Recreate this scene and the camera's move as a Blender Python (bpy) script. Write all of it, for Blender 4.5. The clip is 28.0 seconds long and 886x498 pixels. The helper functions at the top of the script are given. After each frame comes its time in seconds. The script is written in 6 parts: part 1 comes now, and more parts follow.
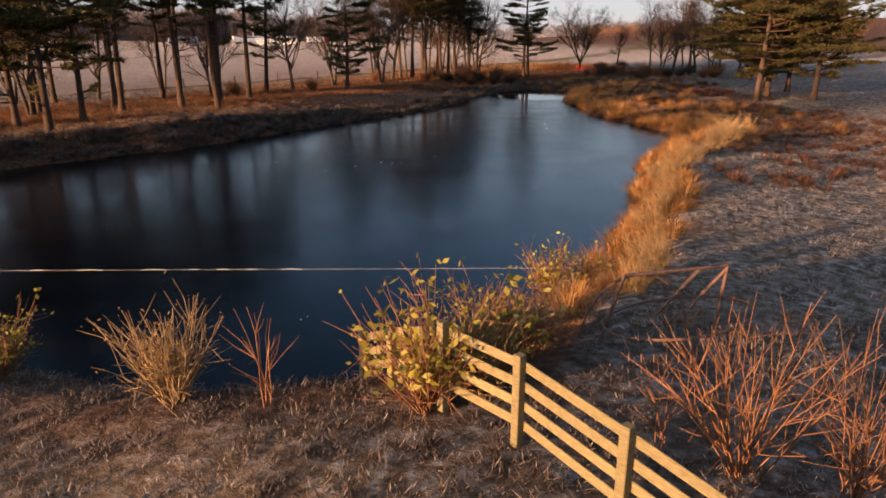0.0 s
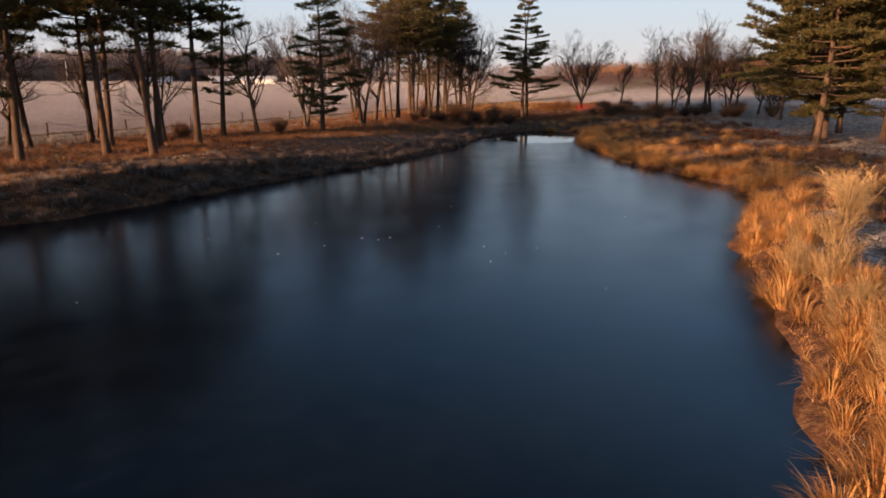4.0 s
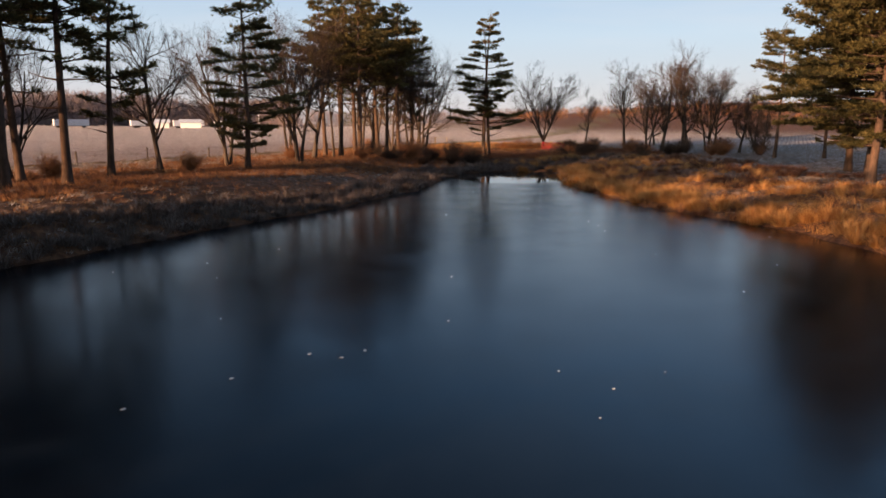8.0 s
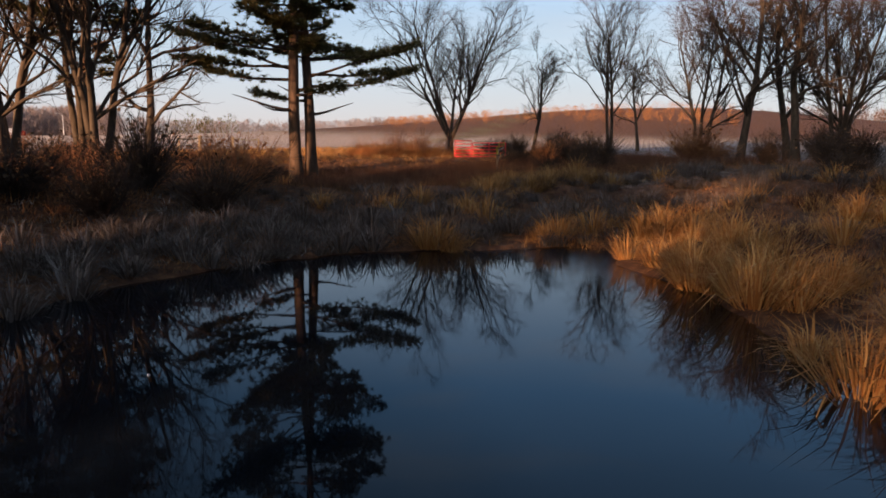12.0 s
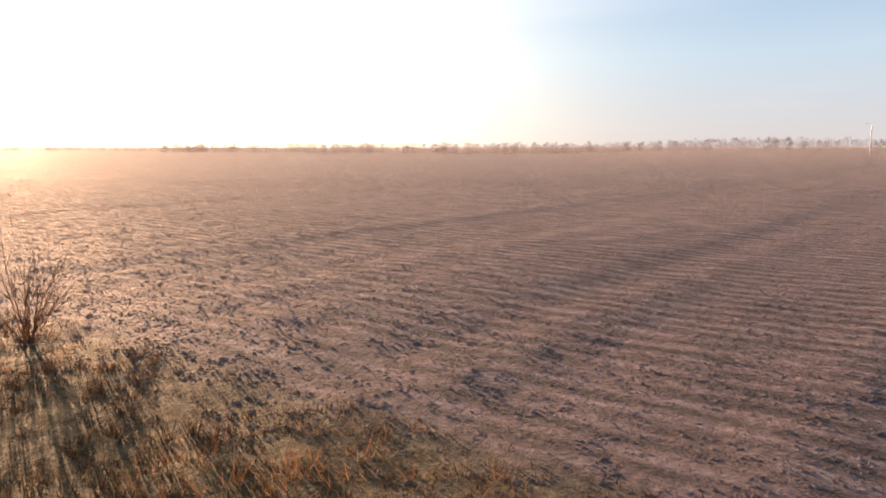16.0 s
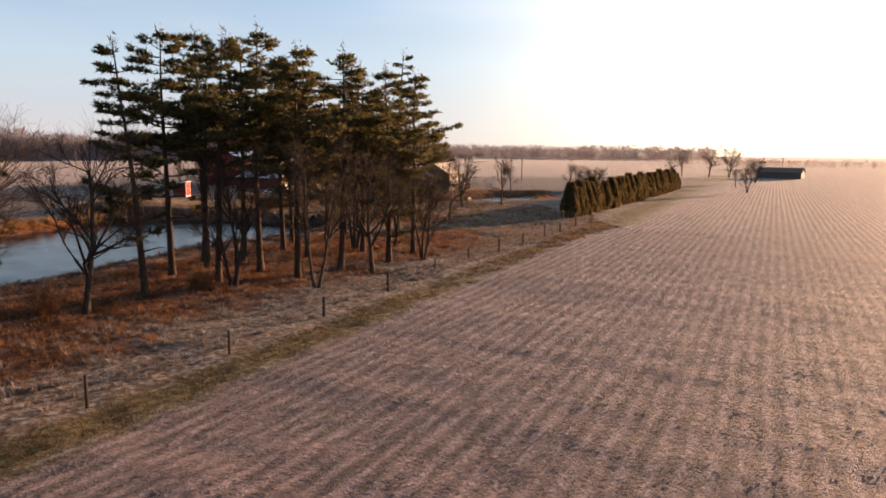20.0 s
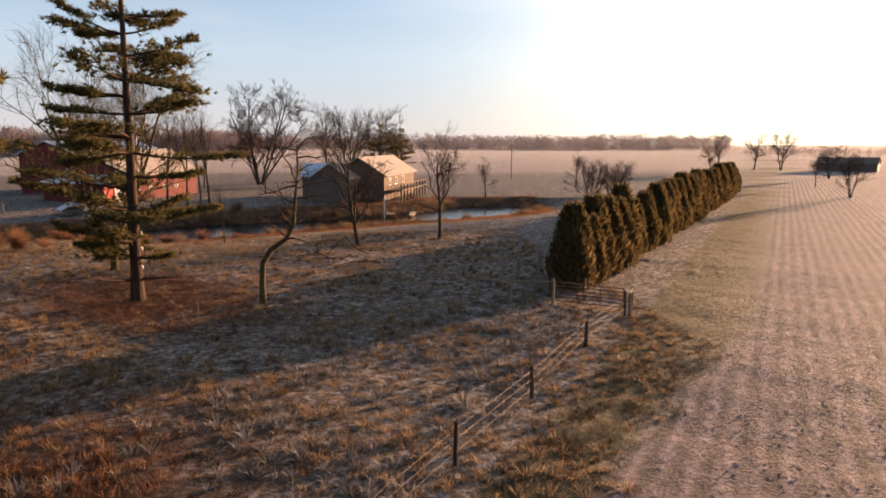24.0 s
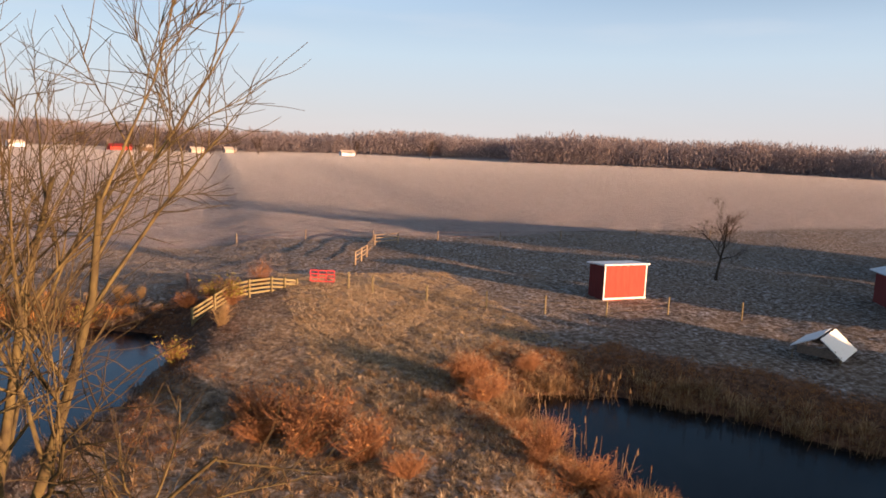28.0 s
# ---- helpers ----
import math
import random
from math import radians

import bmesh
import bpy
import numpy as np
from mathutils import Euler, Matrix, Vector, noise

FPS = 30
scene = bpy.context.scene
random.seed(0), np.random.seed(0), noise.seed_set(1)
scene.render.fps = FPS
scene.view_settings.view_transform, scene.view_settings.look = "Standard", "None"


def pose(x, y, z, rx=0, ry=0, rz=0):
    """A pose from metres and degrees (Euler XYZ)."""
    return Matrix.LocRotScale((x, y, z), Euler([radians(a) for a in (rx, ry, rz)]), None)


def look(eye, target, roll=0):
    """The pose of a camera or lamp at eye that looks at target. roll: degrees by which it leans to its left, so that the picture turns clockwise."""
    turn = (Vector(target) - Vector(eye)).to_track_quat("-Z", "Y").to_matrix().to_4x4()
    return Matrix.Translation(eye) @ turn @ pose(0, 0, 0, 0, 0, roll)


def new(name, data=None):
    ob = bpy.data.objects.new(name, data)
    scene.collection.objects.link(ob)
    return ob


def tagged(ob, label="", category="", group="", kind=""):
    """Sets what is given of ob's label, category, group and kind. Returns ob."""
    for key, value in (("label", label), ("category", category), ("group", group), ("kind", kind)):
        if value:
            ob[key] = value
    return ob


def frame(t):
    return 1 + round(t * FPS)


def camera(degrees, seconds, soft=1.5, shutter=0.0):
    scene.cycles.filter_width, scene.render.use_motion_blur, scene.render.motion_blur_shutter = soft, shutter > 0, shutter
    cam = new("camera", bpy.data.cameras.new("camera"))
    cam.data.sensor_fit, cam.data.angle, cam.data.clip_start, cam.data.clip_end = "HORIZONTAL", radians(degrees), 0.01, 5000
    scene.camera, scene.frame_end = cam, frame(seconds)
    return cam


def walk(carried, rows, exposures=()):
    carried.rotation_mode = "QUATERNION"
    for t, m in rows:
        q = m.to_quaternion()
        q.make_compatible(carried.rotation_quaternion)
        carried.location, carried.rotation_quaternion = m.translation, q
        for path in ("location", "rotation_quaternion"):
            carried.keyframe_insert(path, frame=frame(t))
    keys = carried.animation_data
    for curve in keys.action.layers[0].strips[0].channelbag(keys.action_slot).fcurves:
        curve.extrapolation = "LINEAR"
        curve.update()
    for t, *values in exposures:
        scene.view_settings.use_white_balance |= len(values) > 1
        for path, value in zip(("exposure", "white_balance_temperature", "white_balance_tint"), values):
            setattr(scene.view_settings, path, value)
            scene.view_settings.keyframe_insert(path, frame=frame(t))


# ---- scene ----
cam = camera(65.63, 28.0, soft=1.7)
PATH = [
    (0.0, (0.00, 0.00, 7.55), (-0.00, -17.40, 0.10)),
    (0.5, (0.38, 1.59, 7.54), (0.03, -17.44, 0.14)),
    (1.0, (0.57, 3.23, 7.54), (0.01, -17.47, 0.15)),
    (1.5, (0.58, 4.94, 7.47), (0.01, -17.50, 0.19)),
    (2.0, (0.46, 6.69, 7.37), (0.09, -17.50, 0.13)),
    (2.5, (0.22, 8.44, 7.18), (0.14, -17.46, 0.13)),
    (3.0, (-0.24, 10.00, 7.09), (0.15, -17.00, -0.01)),
    (3.5, (-0.67, 11.58, 6.90), (0.10, -15.61, 0.01)),
    (4.0, (-1.12, 13.36, 6.70), (-1.53, -14.18, 0.09)),
    (4.5, (-1.58, 15.35, 6.55), (-3.64, -13.01, 0.26)),
    (6.5, (-2.53, 21.74, 5.43), (-5.38, -10.42, 0.15)),
    (7.0, (-2.60, 23.56, 5.25), (-5.58, -10.39, 0.19)),
    (7.5, (-2.65, 25.47, 5.09), (-6.27, -10.35, 0.28)),
    (7.9, (-2.68, 27.02, 4.93), (-6.85, -10.32, 0.27)),
    (8.0, (-2.68, 27.41, 4.89), (-6.99, -10.31, 0.27)),
    (8.1, (-2.66, 28.80, 4.73), (-8.02, -10.26, 0.30)),
    (8.5, (-2.50, 34.65, 4.00), (-12.33, -10.06, 0.44)),
    (9.0, (-2.17, 41.95, 3.83), (-15.57, -10.27, 0.41)),
    (9.5, (-0.85, 49.61, 3.42), (-18.36, -10.12, 0.72)),
    (10.0, (0.66, 57.00, 3.39), (-18.43, -10.23, 0.68)),
    (10.5, (2.80, 63.67, 3.59), (-18.60, -10.46, 0.82)),
    (11.0, (5.40, 71.04, 3.66), (-18.53, -10.50, 1.00)),
    (11.5, (7.16, 78.22, 2.45), (-19.31, -9.20, 0.40)),
    (13.5, (19.01, 98.79, 3.20), (-2.51, -9.53, 0.25)),
    (14.0, (19.49, 106.83, 3.73), (4.97, -9.47, 0.38)),
    (14.5, (19.55, 115.52, 4.27), (21.25, -9.33, 0.20)),
    (15.0, (18.24, 124.40, 4.93), (38.75, -9.22, 0.35)),
    (15.2, (17.25, 127.90, 4.85), (46.50, -8.89, 0.20)),
    (15.6, (14.50, 134.00, 5.06), (64.00, -8.86, -0.20)),
    (15.8, (12.55, 136.95, 5.22), (76.80, -8.72, -0.12)),
    (16.0, (10.32, 139.64, 5.42), (91.80, -8.49, -0.06)),
    (16.2, (8.36, 141.32, 5.69), (111.00, -8.08, -0.15)),
    (16.5, (5.55, 142.83, 6.13), (129.80, -7.80, -0.15)),
    (17.0, (-0.14, 144.45, 6.87), (147.81, -8.45, -0.25)),
    (17.5, (-7.22, 145.15, 9.20), (159.88, -8.36, 0.17)),
    (18.0, (-14.62, 143.15, 10.40), (171.95, -8.79, 0.29)),
    (18.5, (-21.35, 139.31, 11.73), (172.02, -8.71, 0.52)),
    (19.0, (-25.89, 133.29, 12.86), (171.98, -8.12, 0.23)),
    (19.5, (-28.60, 126.95, 11.74), (171.87, -8.03, 0.59)),
    (20.0, (-31.44, 119.96, 10.57), (171.85, -8.05, 0.53)),
    (20.5, (-34.68, 112.99, 9.74), (171.79, -8.17, 0.61)),
    (21.0, (-38.05, 106.01, 9.80), (171.68, -8.33, 0.43)),
    (21.5, (-40.99, 98.83, 9.75), (171.53, -8.20, -0.05)),
    (22.0, (-43.60, 91.50, 9.97), (171.28, -8.48, -0.05)),
    (22.5, (-45.97, 84.28, 10.26), (171.12, -8.50, -0.10)),
    (24.5, (-52.54, 56.74, 9.79), (174.57, -8.75, -0.03)),
    (25.0, (-54.76, 49.86, 9.46), (182.47, -8.55, 0.07)),
    (25.5, (-56.89, 42.96, 8.46), (193.33, -8.44, 0.28)),
    (26.0, (-58.18, 35.66, 8.63), (208.62, -8.58, 1.08)),
    (26.5, (-57.85, 27.57, 11.68), (222.77, -8.87, 1.28)),
    (27.0, (-55.51, 20.57, 13.13), (235.37, -9.21, 1.63)),
    (27.5, (-51.84, 15.19, 13.53), (244.20, -9.34, 1.64)),
    (28.0, (-47.88, 10.19, 13.39), (251.59, -8.73, 1.98)),
]
# each row: seconds, eye, then yaw, pitch and roll in degrees
walk(cam, [(t, pose(*e, 0, 0, a[0]) @ pose(0, 0, 0, 90 + a[1]) @ pose(0, 0, 0, 0, 0, a[2])) for t, e, a in PATH])

# ---- world and sun ----
SUN_TO = Vector((-0.811, -0.577, 0.117)).normalized()
world = bpy.data.worlds.new("world")
scene.world = world
world.use_nodes = True
wn = world.node_tree.nodes
sky = wn.new("ShaderNodeTexSky")
sky.sky_type = 'NISHITA'
sky.sun_disc = False
sky.sun_elevation = math.asin(SUN_TO.z)
sky.sun_rotation = math.atan2(SUN_TO.x, SUN_TO.y)
sky.air_density, sky.dust_density, sky.ozone_density = 1.0, 0.25, 3.0
wl = world.node_tree.links
geo_dir = wn.new("ShaderNodeTexCoord")
sep_dir = wn.new("ShaderNodeSeparateXYZ")
wl.new(geo_dir.outputs["Generated"], sep_dir.inputs[0])
low = wn.new("ShaderNodeMapRange")                    # morning mist pales the sky towards the horizon
low.inputs["From Min"].default_value, low.inputs["From Max"].default_value = 0.0, 0.42
low.inputs["To Min"].default_value, low.inputs["To Max"].default_value = 0.92, 0.8
wl.new(sep_dir.outputs[2], low.inputs[0])
mist = wn.new("ShaderNodeMix")
mist.data_type = 'RGBA'
height_tint = wn.new("ShaderNodeValToRGB")
for e, (p, c) in zip([height_tint.color_ramp.elements[0], height_tint.color_ramp.elements[1], height_tint.color_ramp.elements.new(0.12), height_tint.color_ramp.elements.new(0.35)],
                     [(0.0, (3.05, 2.75, 2.8)), (1.0, (0.16, 0.38, 0.95)), (0.12, (2.6, 3.02, 3.48)), (0.35, (0.75, 1.6, 2.9))]):
    e.position, e.color = p, (*c, 1)
height_tint.color_ramp.elements[0].position = 0.0
wl.new(sep_dir.outputs[2], height_tint.inputs[0])
wl.new(low.outputs[0], mist.inputs[0])
wl.new(sky.outputs[0], mist.inputs[6])
flat_dot = wn.new("ShaderNodeVectorMath")              # a clear sky is deepest at right angles to the sun
flat_dot.operation = 'DOT_PRODUCT'
wl.new(geo_dir.outputs["Generated"], flat_dot.inputs[0])
flat_dot.inputs[1].default_value = SUN_TO
square = wn.new("ShaderNodeMath")
square.operation = 'POWER'
square.inputs[1].default_value = 2.0
absdot = wn.new("ShaderNodeMath")
absdot.operation = 'ABSOLUTE'
wl.new(flat_dot.outputs["Value"], absdot.inputs[0])
wl.new(absdot.outputs[0], square.inputs[0])
deep = wn.new("ShaderNodeMapRange")
deep.inputs["From Min"].default_value, deep.inputs["From Max"].default_value = 0.0, 0.55
deep.inputs["To Min"].default_value, deep.inputs["To Max"].default_value = 0.34, 1.85
wl.new(square.outputs[0], deep.inputs[0])
aloft = wn.new("ShaderNodeMapRange")
aloft.inputs["From Min"].default_value, aloft.inputs["From Max"].default_value = 0.16, 0.4
wl.new(sep_dir.outputs[2], aloft.inputs[0])
depth = wn.new("ShaderNodeMix")
depth.inputs[2].default_value = 1.0
wl.new(aloft.outputs[0], depth.inputs[0])
wl.new(deep.outputs[0], depth.inputs[3])
deepened = wn.new("ShaderNodeVectorMath")
deepened.operation = 'SCALE'
wl.new(height_tint.outputs[0], deepened.inputs[0])
wl.new(depth.outputs[0], deepened.inputs["Scale"])
wl.new(deepened.outputs[0], mist.inputs[7])
cloud_map = wn.new("ShaderNodeMapping")                # faint streaks of high cloud
cloud_map.inputs["Scale"].default_value = (2.2, 2.2, 16.0)
wl.new(geo_dir.outputs["Generated"], cloud_map.inputs[0])
cloud = wn.new("ShaderNodeTexNoise")
cloud.inputs["Scale"].default_value, cloud.inputs["Detail"].default_value = 1.3, 5.0
wl.new(cloud_map.outputs[0], cloud.inputs["Vector"])
streak = wn.new("ShaderNodeMapRange")
streak.inputs["From Min"].default_value, streak.inputs["From Max"].default_value = 0.52, 0.8
streak.inputs["To Max"].default_value = 0.3
wl.new(cloud.outputs["Fac"], streak.inputs[0])
cloudy = wn.new("ShaderNodeMix")
cloudy.data_type = 'RGBA'
wl.new(streak.outputs[0], cloudy.inputs[0])
wl.new(mist.outputs[2], cloudy.inputs[6])
cloudy.inputs[7].default_value = (3.3, 3.25, 3.35, 1)
dot = wn.new("ShaderNodeVectorMath")                  # bright mist round the sun
dot.operation = 'DOT_PRODUCT'
wl.new(geo_dir.outputs["Generated"], dot.inputs[0])
dot.inputs[1].default_value = SUN_TO
glow = wn.new("ShaderNodeMath")
glow.operation = 'POWER'
glow.use_clamp = True
glow.inputs[1].default_value = 9.0
wl.new(dot.outputs["Value"], glow.inputs[0])
halo = wn.new("ShaderNodeMix")
halo.data_type, halo.blend_type = 'RGBA', 'ADD'
halo.clamp_result = False
glow_col = wn.new("ShaderNodeMix")
glow_col.data_type = 'RGBA'
glow_col.inputs[6].default_value, glow_col.inputs[7].default_value = (0, 0, 0, 1), (16, 12, 7, 1)
wl.new(glow.outputs[0], glow_col.inputs[0])
halo.inputs[0].default_value = 1.0
wl.new(cloudy.outputs[2], halo.inputs[6])
wl.new(glow_col.outputs[2], halo.inputs[7])
wl.new(halo.outputs[2], wn["Background"].inputs[0])
wn["Background"].inputs[1].default_value = 0.08
sun_data = bpy.data.lights.new("sun", 'SUN')
sun_data.energy, sun_data.angle, sun_data.color = 5.0, radians(0.6), (1.0, 0.57, 0.32)
sun = new("sun", sun_data)
sun.matrix_world = look((0, 0, 60), Vector((0, 0, 60)) - SUN_TO * 10)
scene.view_settings.exposure = 1.63


# ---- materials ----
def node(nt, kind, **inputs):
    n = nt.nodes.new(kind)
    for k, v in inputs.items():
        n.inputs[k.replace("_", " ")].default_value = v
    return n


def ramp(nt, src, stops):
    r = nt.nodes.new("ShaderNodeValToRGB")
    els = r.color_ramp.elements
    while len(els) < len(stops):
        els.new(0.5)
    for e, (p, c) in zip(els, stops):
        e.position, e.color = p, (*c, 1)
    nt.links.new(src, r.inputs[0])
    return r.outputs[0]


def mixc(nt, fac, a, b, mode='MIX'):
    m = nt.nodes.new("ShaderNodeMix")
    m.data_type, m.blend_type = 'RGBA', mode
    for i, s in ((0, fac), (6, a), (7, b)):
        if isinstance(s, bpy.types.NodeSocket):
            nt.links.new(s, m.inputs[i])
        else:
            m.inputs[i].default_value = s if i == 0 else (*s, 1)
    return m.outputs[2]


def base(name, rough=0.8, spec=0.3):
    m = bpy.data.materials.new(name)
    m.use_nodes = True
    b = m.node_tree.nodes["Principled BSDF"]
    b.inputs["Roughness"].default_value = rough
    b.inputs["Specular IOR Level"].default_value = spec
    return m, m.node_tree, b


def noise_tex(nt, scale, detail=5.0, vec=None, rough=0.55):
    n = node(nt, "ShaderNodeTexNoise", Scale=scale, Detail=detail, Roughness=rough)
    if vec is None:
        vec = nt.nodes.new("ShaderNodeTexCoord").outputs["Object"]
    nt.links.new(vec, n.inputs["Vector"])
    return n.outputs["Fac"]


def bump(nt, b, height, strength, distance):
    n = node(nt, "ShaderNodeBump", Strength=strength, Distance=distance)
    nt.links.new(height, n.inputs["Height"])
    nt.links.new(n.outputs[0], b.inputs["Normal"])


def grained(name, a, c, scale=6.0, rough=0.8, spec=0.3, relief=0.3, vary=0.25, stretch=None, dist=0.02):
    """Two-tone noisy surface, varied from piece to piece."""
    m, nt, b = base(name, rough, spec)
    vec = nt.nodes.new("ShaderNodeTexCoord").outputs["Object"]
    if stretch:
        mp = nt.nodes.new("ShaderNodeMapping")
        mp.inputs["Scale"].default_value = stretch
        nt.links.new(vec, mp.inputs[0])
        vec = mp.outputs[0]
    f = noise_tex(nt, scale, 6, vec)
    g = noise_tex(nt, scale * 0.13, 3, vec)
    col = mixc(nt, ramp(nt, f, [(0.3, (0, 0, 0)), (0.7, (1, 1, 1))]), a, c)
    col = mixc(nt, ramp(nt, g, [(0.35, (0, 0, 0)), (0.7, (vary, vary, vary))]), col, tuple(x * 0.45 for x in a))
    oi = nt.nodes.new("ShaderNodeObjectInfo")
    hsv = nt.nodes.new("ShaderNodeHueSaturation")
    mr = node(nt, "ShaderNodeMapRange", To_Min=1 - vary, To_Max=1 + vary)
    nt.links.new(oi.outputs["Random"], mr.inputs[0])
    nt.links.new(mr.outputs[0], hsv.inputs["Value"])
    nt.links.new(col, hsv.inputs["Color"])
    nt.links.new(hsv.outputs[0], b.inputs["Base Color"])
    if relief:
        bump(nt, b, f, relief, dist)
    return m


def leafy(name, tones, rough=0.7, through_light=0.35, scale=0.6):
    """Blades, needles and leaves: tone varies from island to island; thin enough to let light through."""
    m, nt, b = base(name, rough, 0.2)
    geo = nt.nodes.new("ShaderNodeNewGeometry")
    col = ramp(nt, geo.outputs["Random Per Island"], tones)
    f = noise_tex(nt, scale, 3)
    col = mixc(nt, ramp(nt, f, [(0.35, (0, 0, 0)), (0.65, (0.5, 0.5, 0.5))]), col, tones[0][1])
    nt.links.new(col, b.inputs["Base Color"])
    if through_light:
        tr = nt.nodes.new("ShaderNodeBsdfTranslucent")
        nt.links.new(col, tr.inputs[0])
        mx = nt.nodes.new("ShaderNodeMixShader")
        mx.inputs[0].default_value = through_light
        nt.links.new(b.outputs[0], mx.inputs[1])
        nt.links.new(tr.outputs[0], mx.inputs[2])
        nt.links.new(mx.outputs[0], nt.nodes["Material Output"].inputs[0])
    return m


def ground_material():
    m, nt, b = base("frosty_ground", 0.85, 0.2)
    b.inputs["Sheen Roughness"].default_value = 0.35
    at = nt.nodes.new("ShaderNodeVertexColor")
    at.layer_name = "zone"
    sep = nt.nodes.new("ShaderNodeSeparateColor")
    nt.links.new(at.outputs[0], sep.inputs[0])
    vec = nt.nodes.new("ShaderNodeTexCoord").outputs["Object"]
    n1 = noise_tex(nt, 3.2, 8, vec, 0.65)
    n2 = noise_tex(nt, 0.35, 4, vec)
    n3 = noise_tex(nt, 14.0, 4, vec, 0.7)
    # frosted pasture and lawn
    past = ramp(nt, n1, [(0.34, (0.03, 0.02, 0.014)), (0.46, (0.10, 0.072, 0.052)), (0.56, (0.235, 0.205, 0.185)), (0.70, (0.47, 0.475, 0.52))])
    past = mixc(nt, ramp(nt, n2, [(0.4, (0, 0, 0)), (0.65, (0.4, 0.4, 0.4))]), past, (0.15, 0.105, 0.07))
    # crop field in rows
    mp = nt.nodes.new("ShaderNodeMapping")
    mp.vector_type = 'TEXTURE'
    mp.inputs["Rotation"].default_value = (0, 0, radians(-33.7))
    mp.inputs["Scale"].default_value = (1.0, 4.0, 1.0)
    nt.links.new(vec, mp.inputs[0])
    r1 = noise_tex(nt, 2.4, 7, mp.outputs[0], 0.62)
    wave = node(nt, "ShaderNodeTexWave", Scale=0.42, Distortion=1.3, Detail=4.0, Detail_Scale=1.6)
    nt.links.new(mp.outputs[0], wave.inputs[0])
    fmix = nt.nodes.new("ShaderNodeMath")
    fmix.operation = 'MULTIPLY_ADD'
    nt.links.new(wave.outputs["Fac"], fmix.inputs[0])
    fmix.inputs[1].default_value = 0.14
    both = nt.nodes.new("ShaderNodeMix")
    both.inputs[0].default_value = 0.45
    nt.links.new(noise_tex(nt, 6.5, 7, vec, 0.65), both.inputs[2])
    nt.links.new(r1, both.inputs[3])
    nt.links.new(both.outputs[0], fmix.inputs[2])
    field = ramp(nt, fmix.outputs[0], [(0.43, (0.02, 0.012, 0.012)), (0.53, (0.08, 0.05, 0.047)), (0.62, (0.175, 0.118, 0.114)), (0.77, (0.35, 0.285, 0.29))])
    field = mixc(nt, ramp(nt, r1, [(0.45, (0, 0, 0)), (0.7, (0.4, 0.4, 0.4))]), field, (0.20, 0.142, 0.132))
    rust = ramp(nt, n1, [(0.3, (0.025, 0.012, 0.008)), (0.5, (0.09, 0.04, 0.02)), (0.7, (0.21, 0.105, 0.05))])
    green = ramp(nt, n1, [(0.3, (0.035, 0.027, 0.011)), (0.5, (0.105, 0.08, 0.032)), (0.72, (0.23, 0.175, 0.09))])
    straw = ramp(nt, n1, [(0.3, (0.09, 0.055, 0.028)), (0.5, (0.26, 0.175, 0.10)), (0.7, (0.46, 0.35, 0.235))])
    past = mixc(nt, at.outputs[1], past, straw)
    col = mixc(nt, sep.outputs[0], past, field)
    col = mixc(nt, sep.outputs[1], col, rust)
    col = mixc(nt, sep.outputs[2], col, green)
    nt.links.new(col, b.inputs["Base Color"])
    frost = nt.nodes.new("ShaderNodeMath")
    frost.operation = 'MULTIPLY'
    nt.links.new(sep.outputs[0], frost.inputs[0])
    frost.inputs[1].default_value = 0.2
    nt.links.new(frost.outputs[0], b.inputs["Sheen Weight"])
    add = nt.nodes.new("ShaderNodeMath")
    add.operation = 'MULTIPLY_ADD'
    nt.links.new(n3, add.inputs[0])
    add.inputs[1].default_value = 0.35
    nt.links.new(n1, add.inputs[2])
    bump(nt, b, add.outputs[0], 1.0, 0.22)
    return m


def ice_material():
    m, nt, b = base("pond_ice", 0.16, 0.27)
    b.inputs["Specular Tint"].default_value = (0.46, 0.76, 1.0, 1)
    b.inputs["IOR"].default_value = 1.31
    vec = nt.nodes.new("ShaderNodeTexCoord").outputs["Object"]
    n1 = noise_tex(nt, 0.3, 7, vec, 0.65)
    n2 = noise_tex(nt, 1.1, 6, vec, 0.6)
    col = ramp(nt, n2, [(0.35, (0.002, 0.003, 0.005)), (0.62, (0.004, 0.006, 0.009)), (0.85, (0.012, 0.015, 0.02))])
    nt.links.new(col, b.inputs["Base Color"])
    at = nt.nodes.new("ShaderNodeVertexColor")
    at.layer_name = "open"
    sep = nt.nodes.new("ShaderNodeSeparateColor")
    nt.links.new(at.outputs[0], sep.inputs[0])
    rr = ramp(nt, n1, [(0.3, (0.12, 0.12, 0.12)), (0.7, (0.25, 0.25, 0.25))])
    rr = mixc(nt, sep.outputs[0], rr, (0.02, 0.02, 0.02))
    nt.links.new(rr, b.inputs["Roughness"])
    bump(nt, b, n2, 0.03, 0.02)
    return m


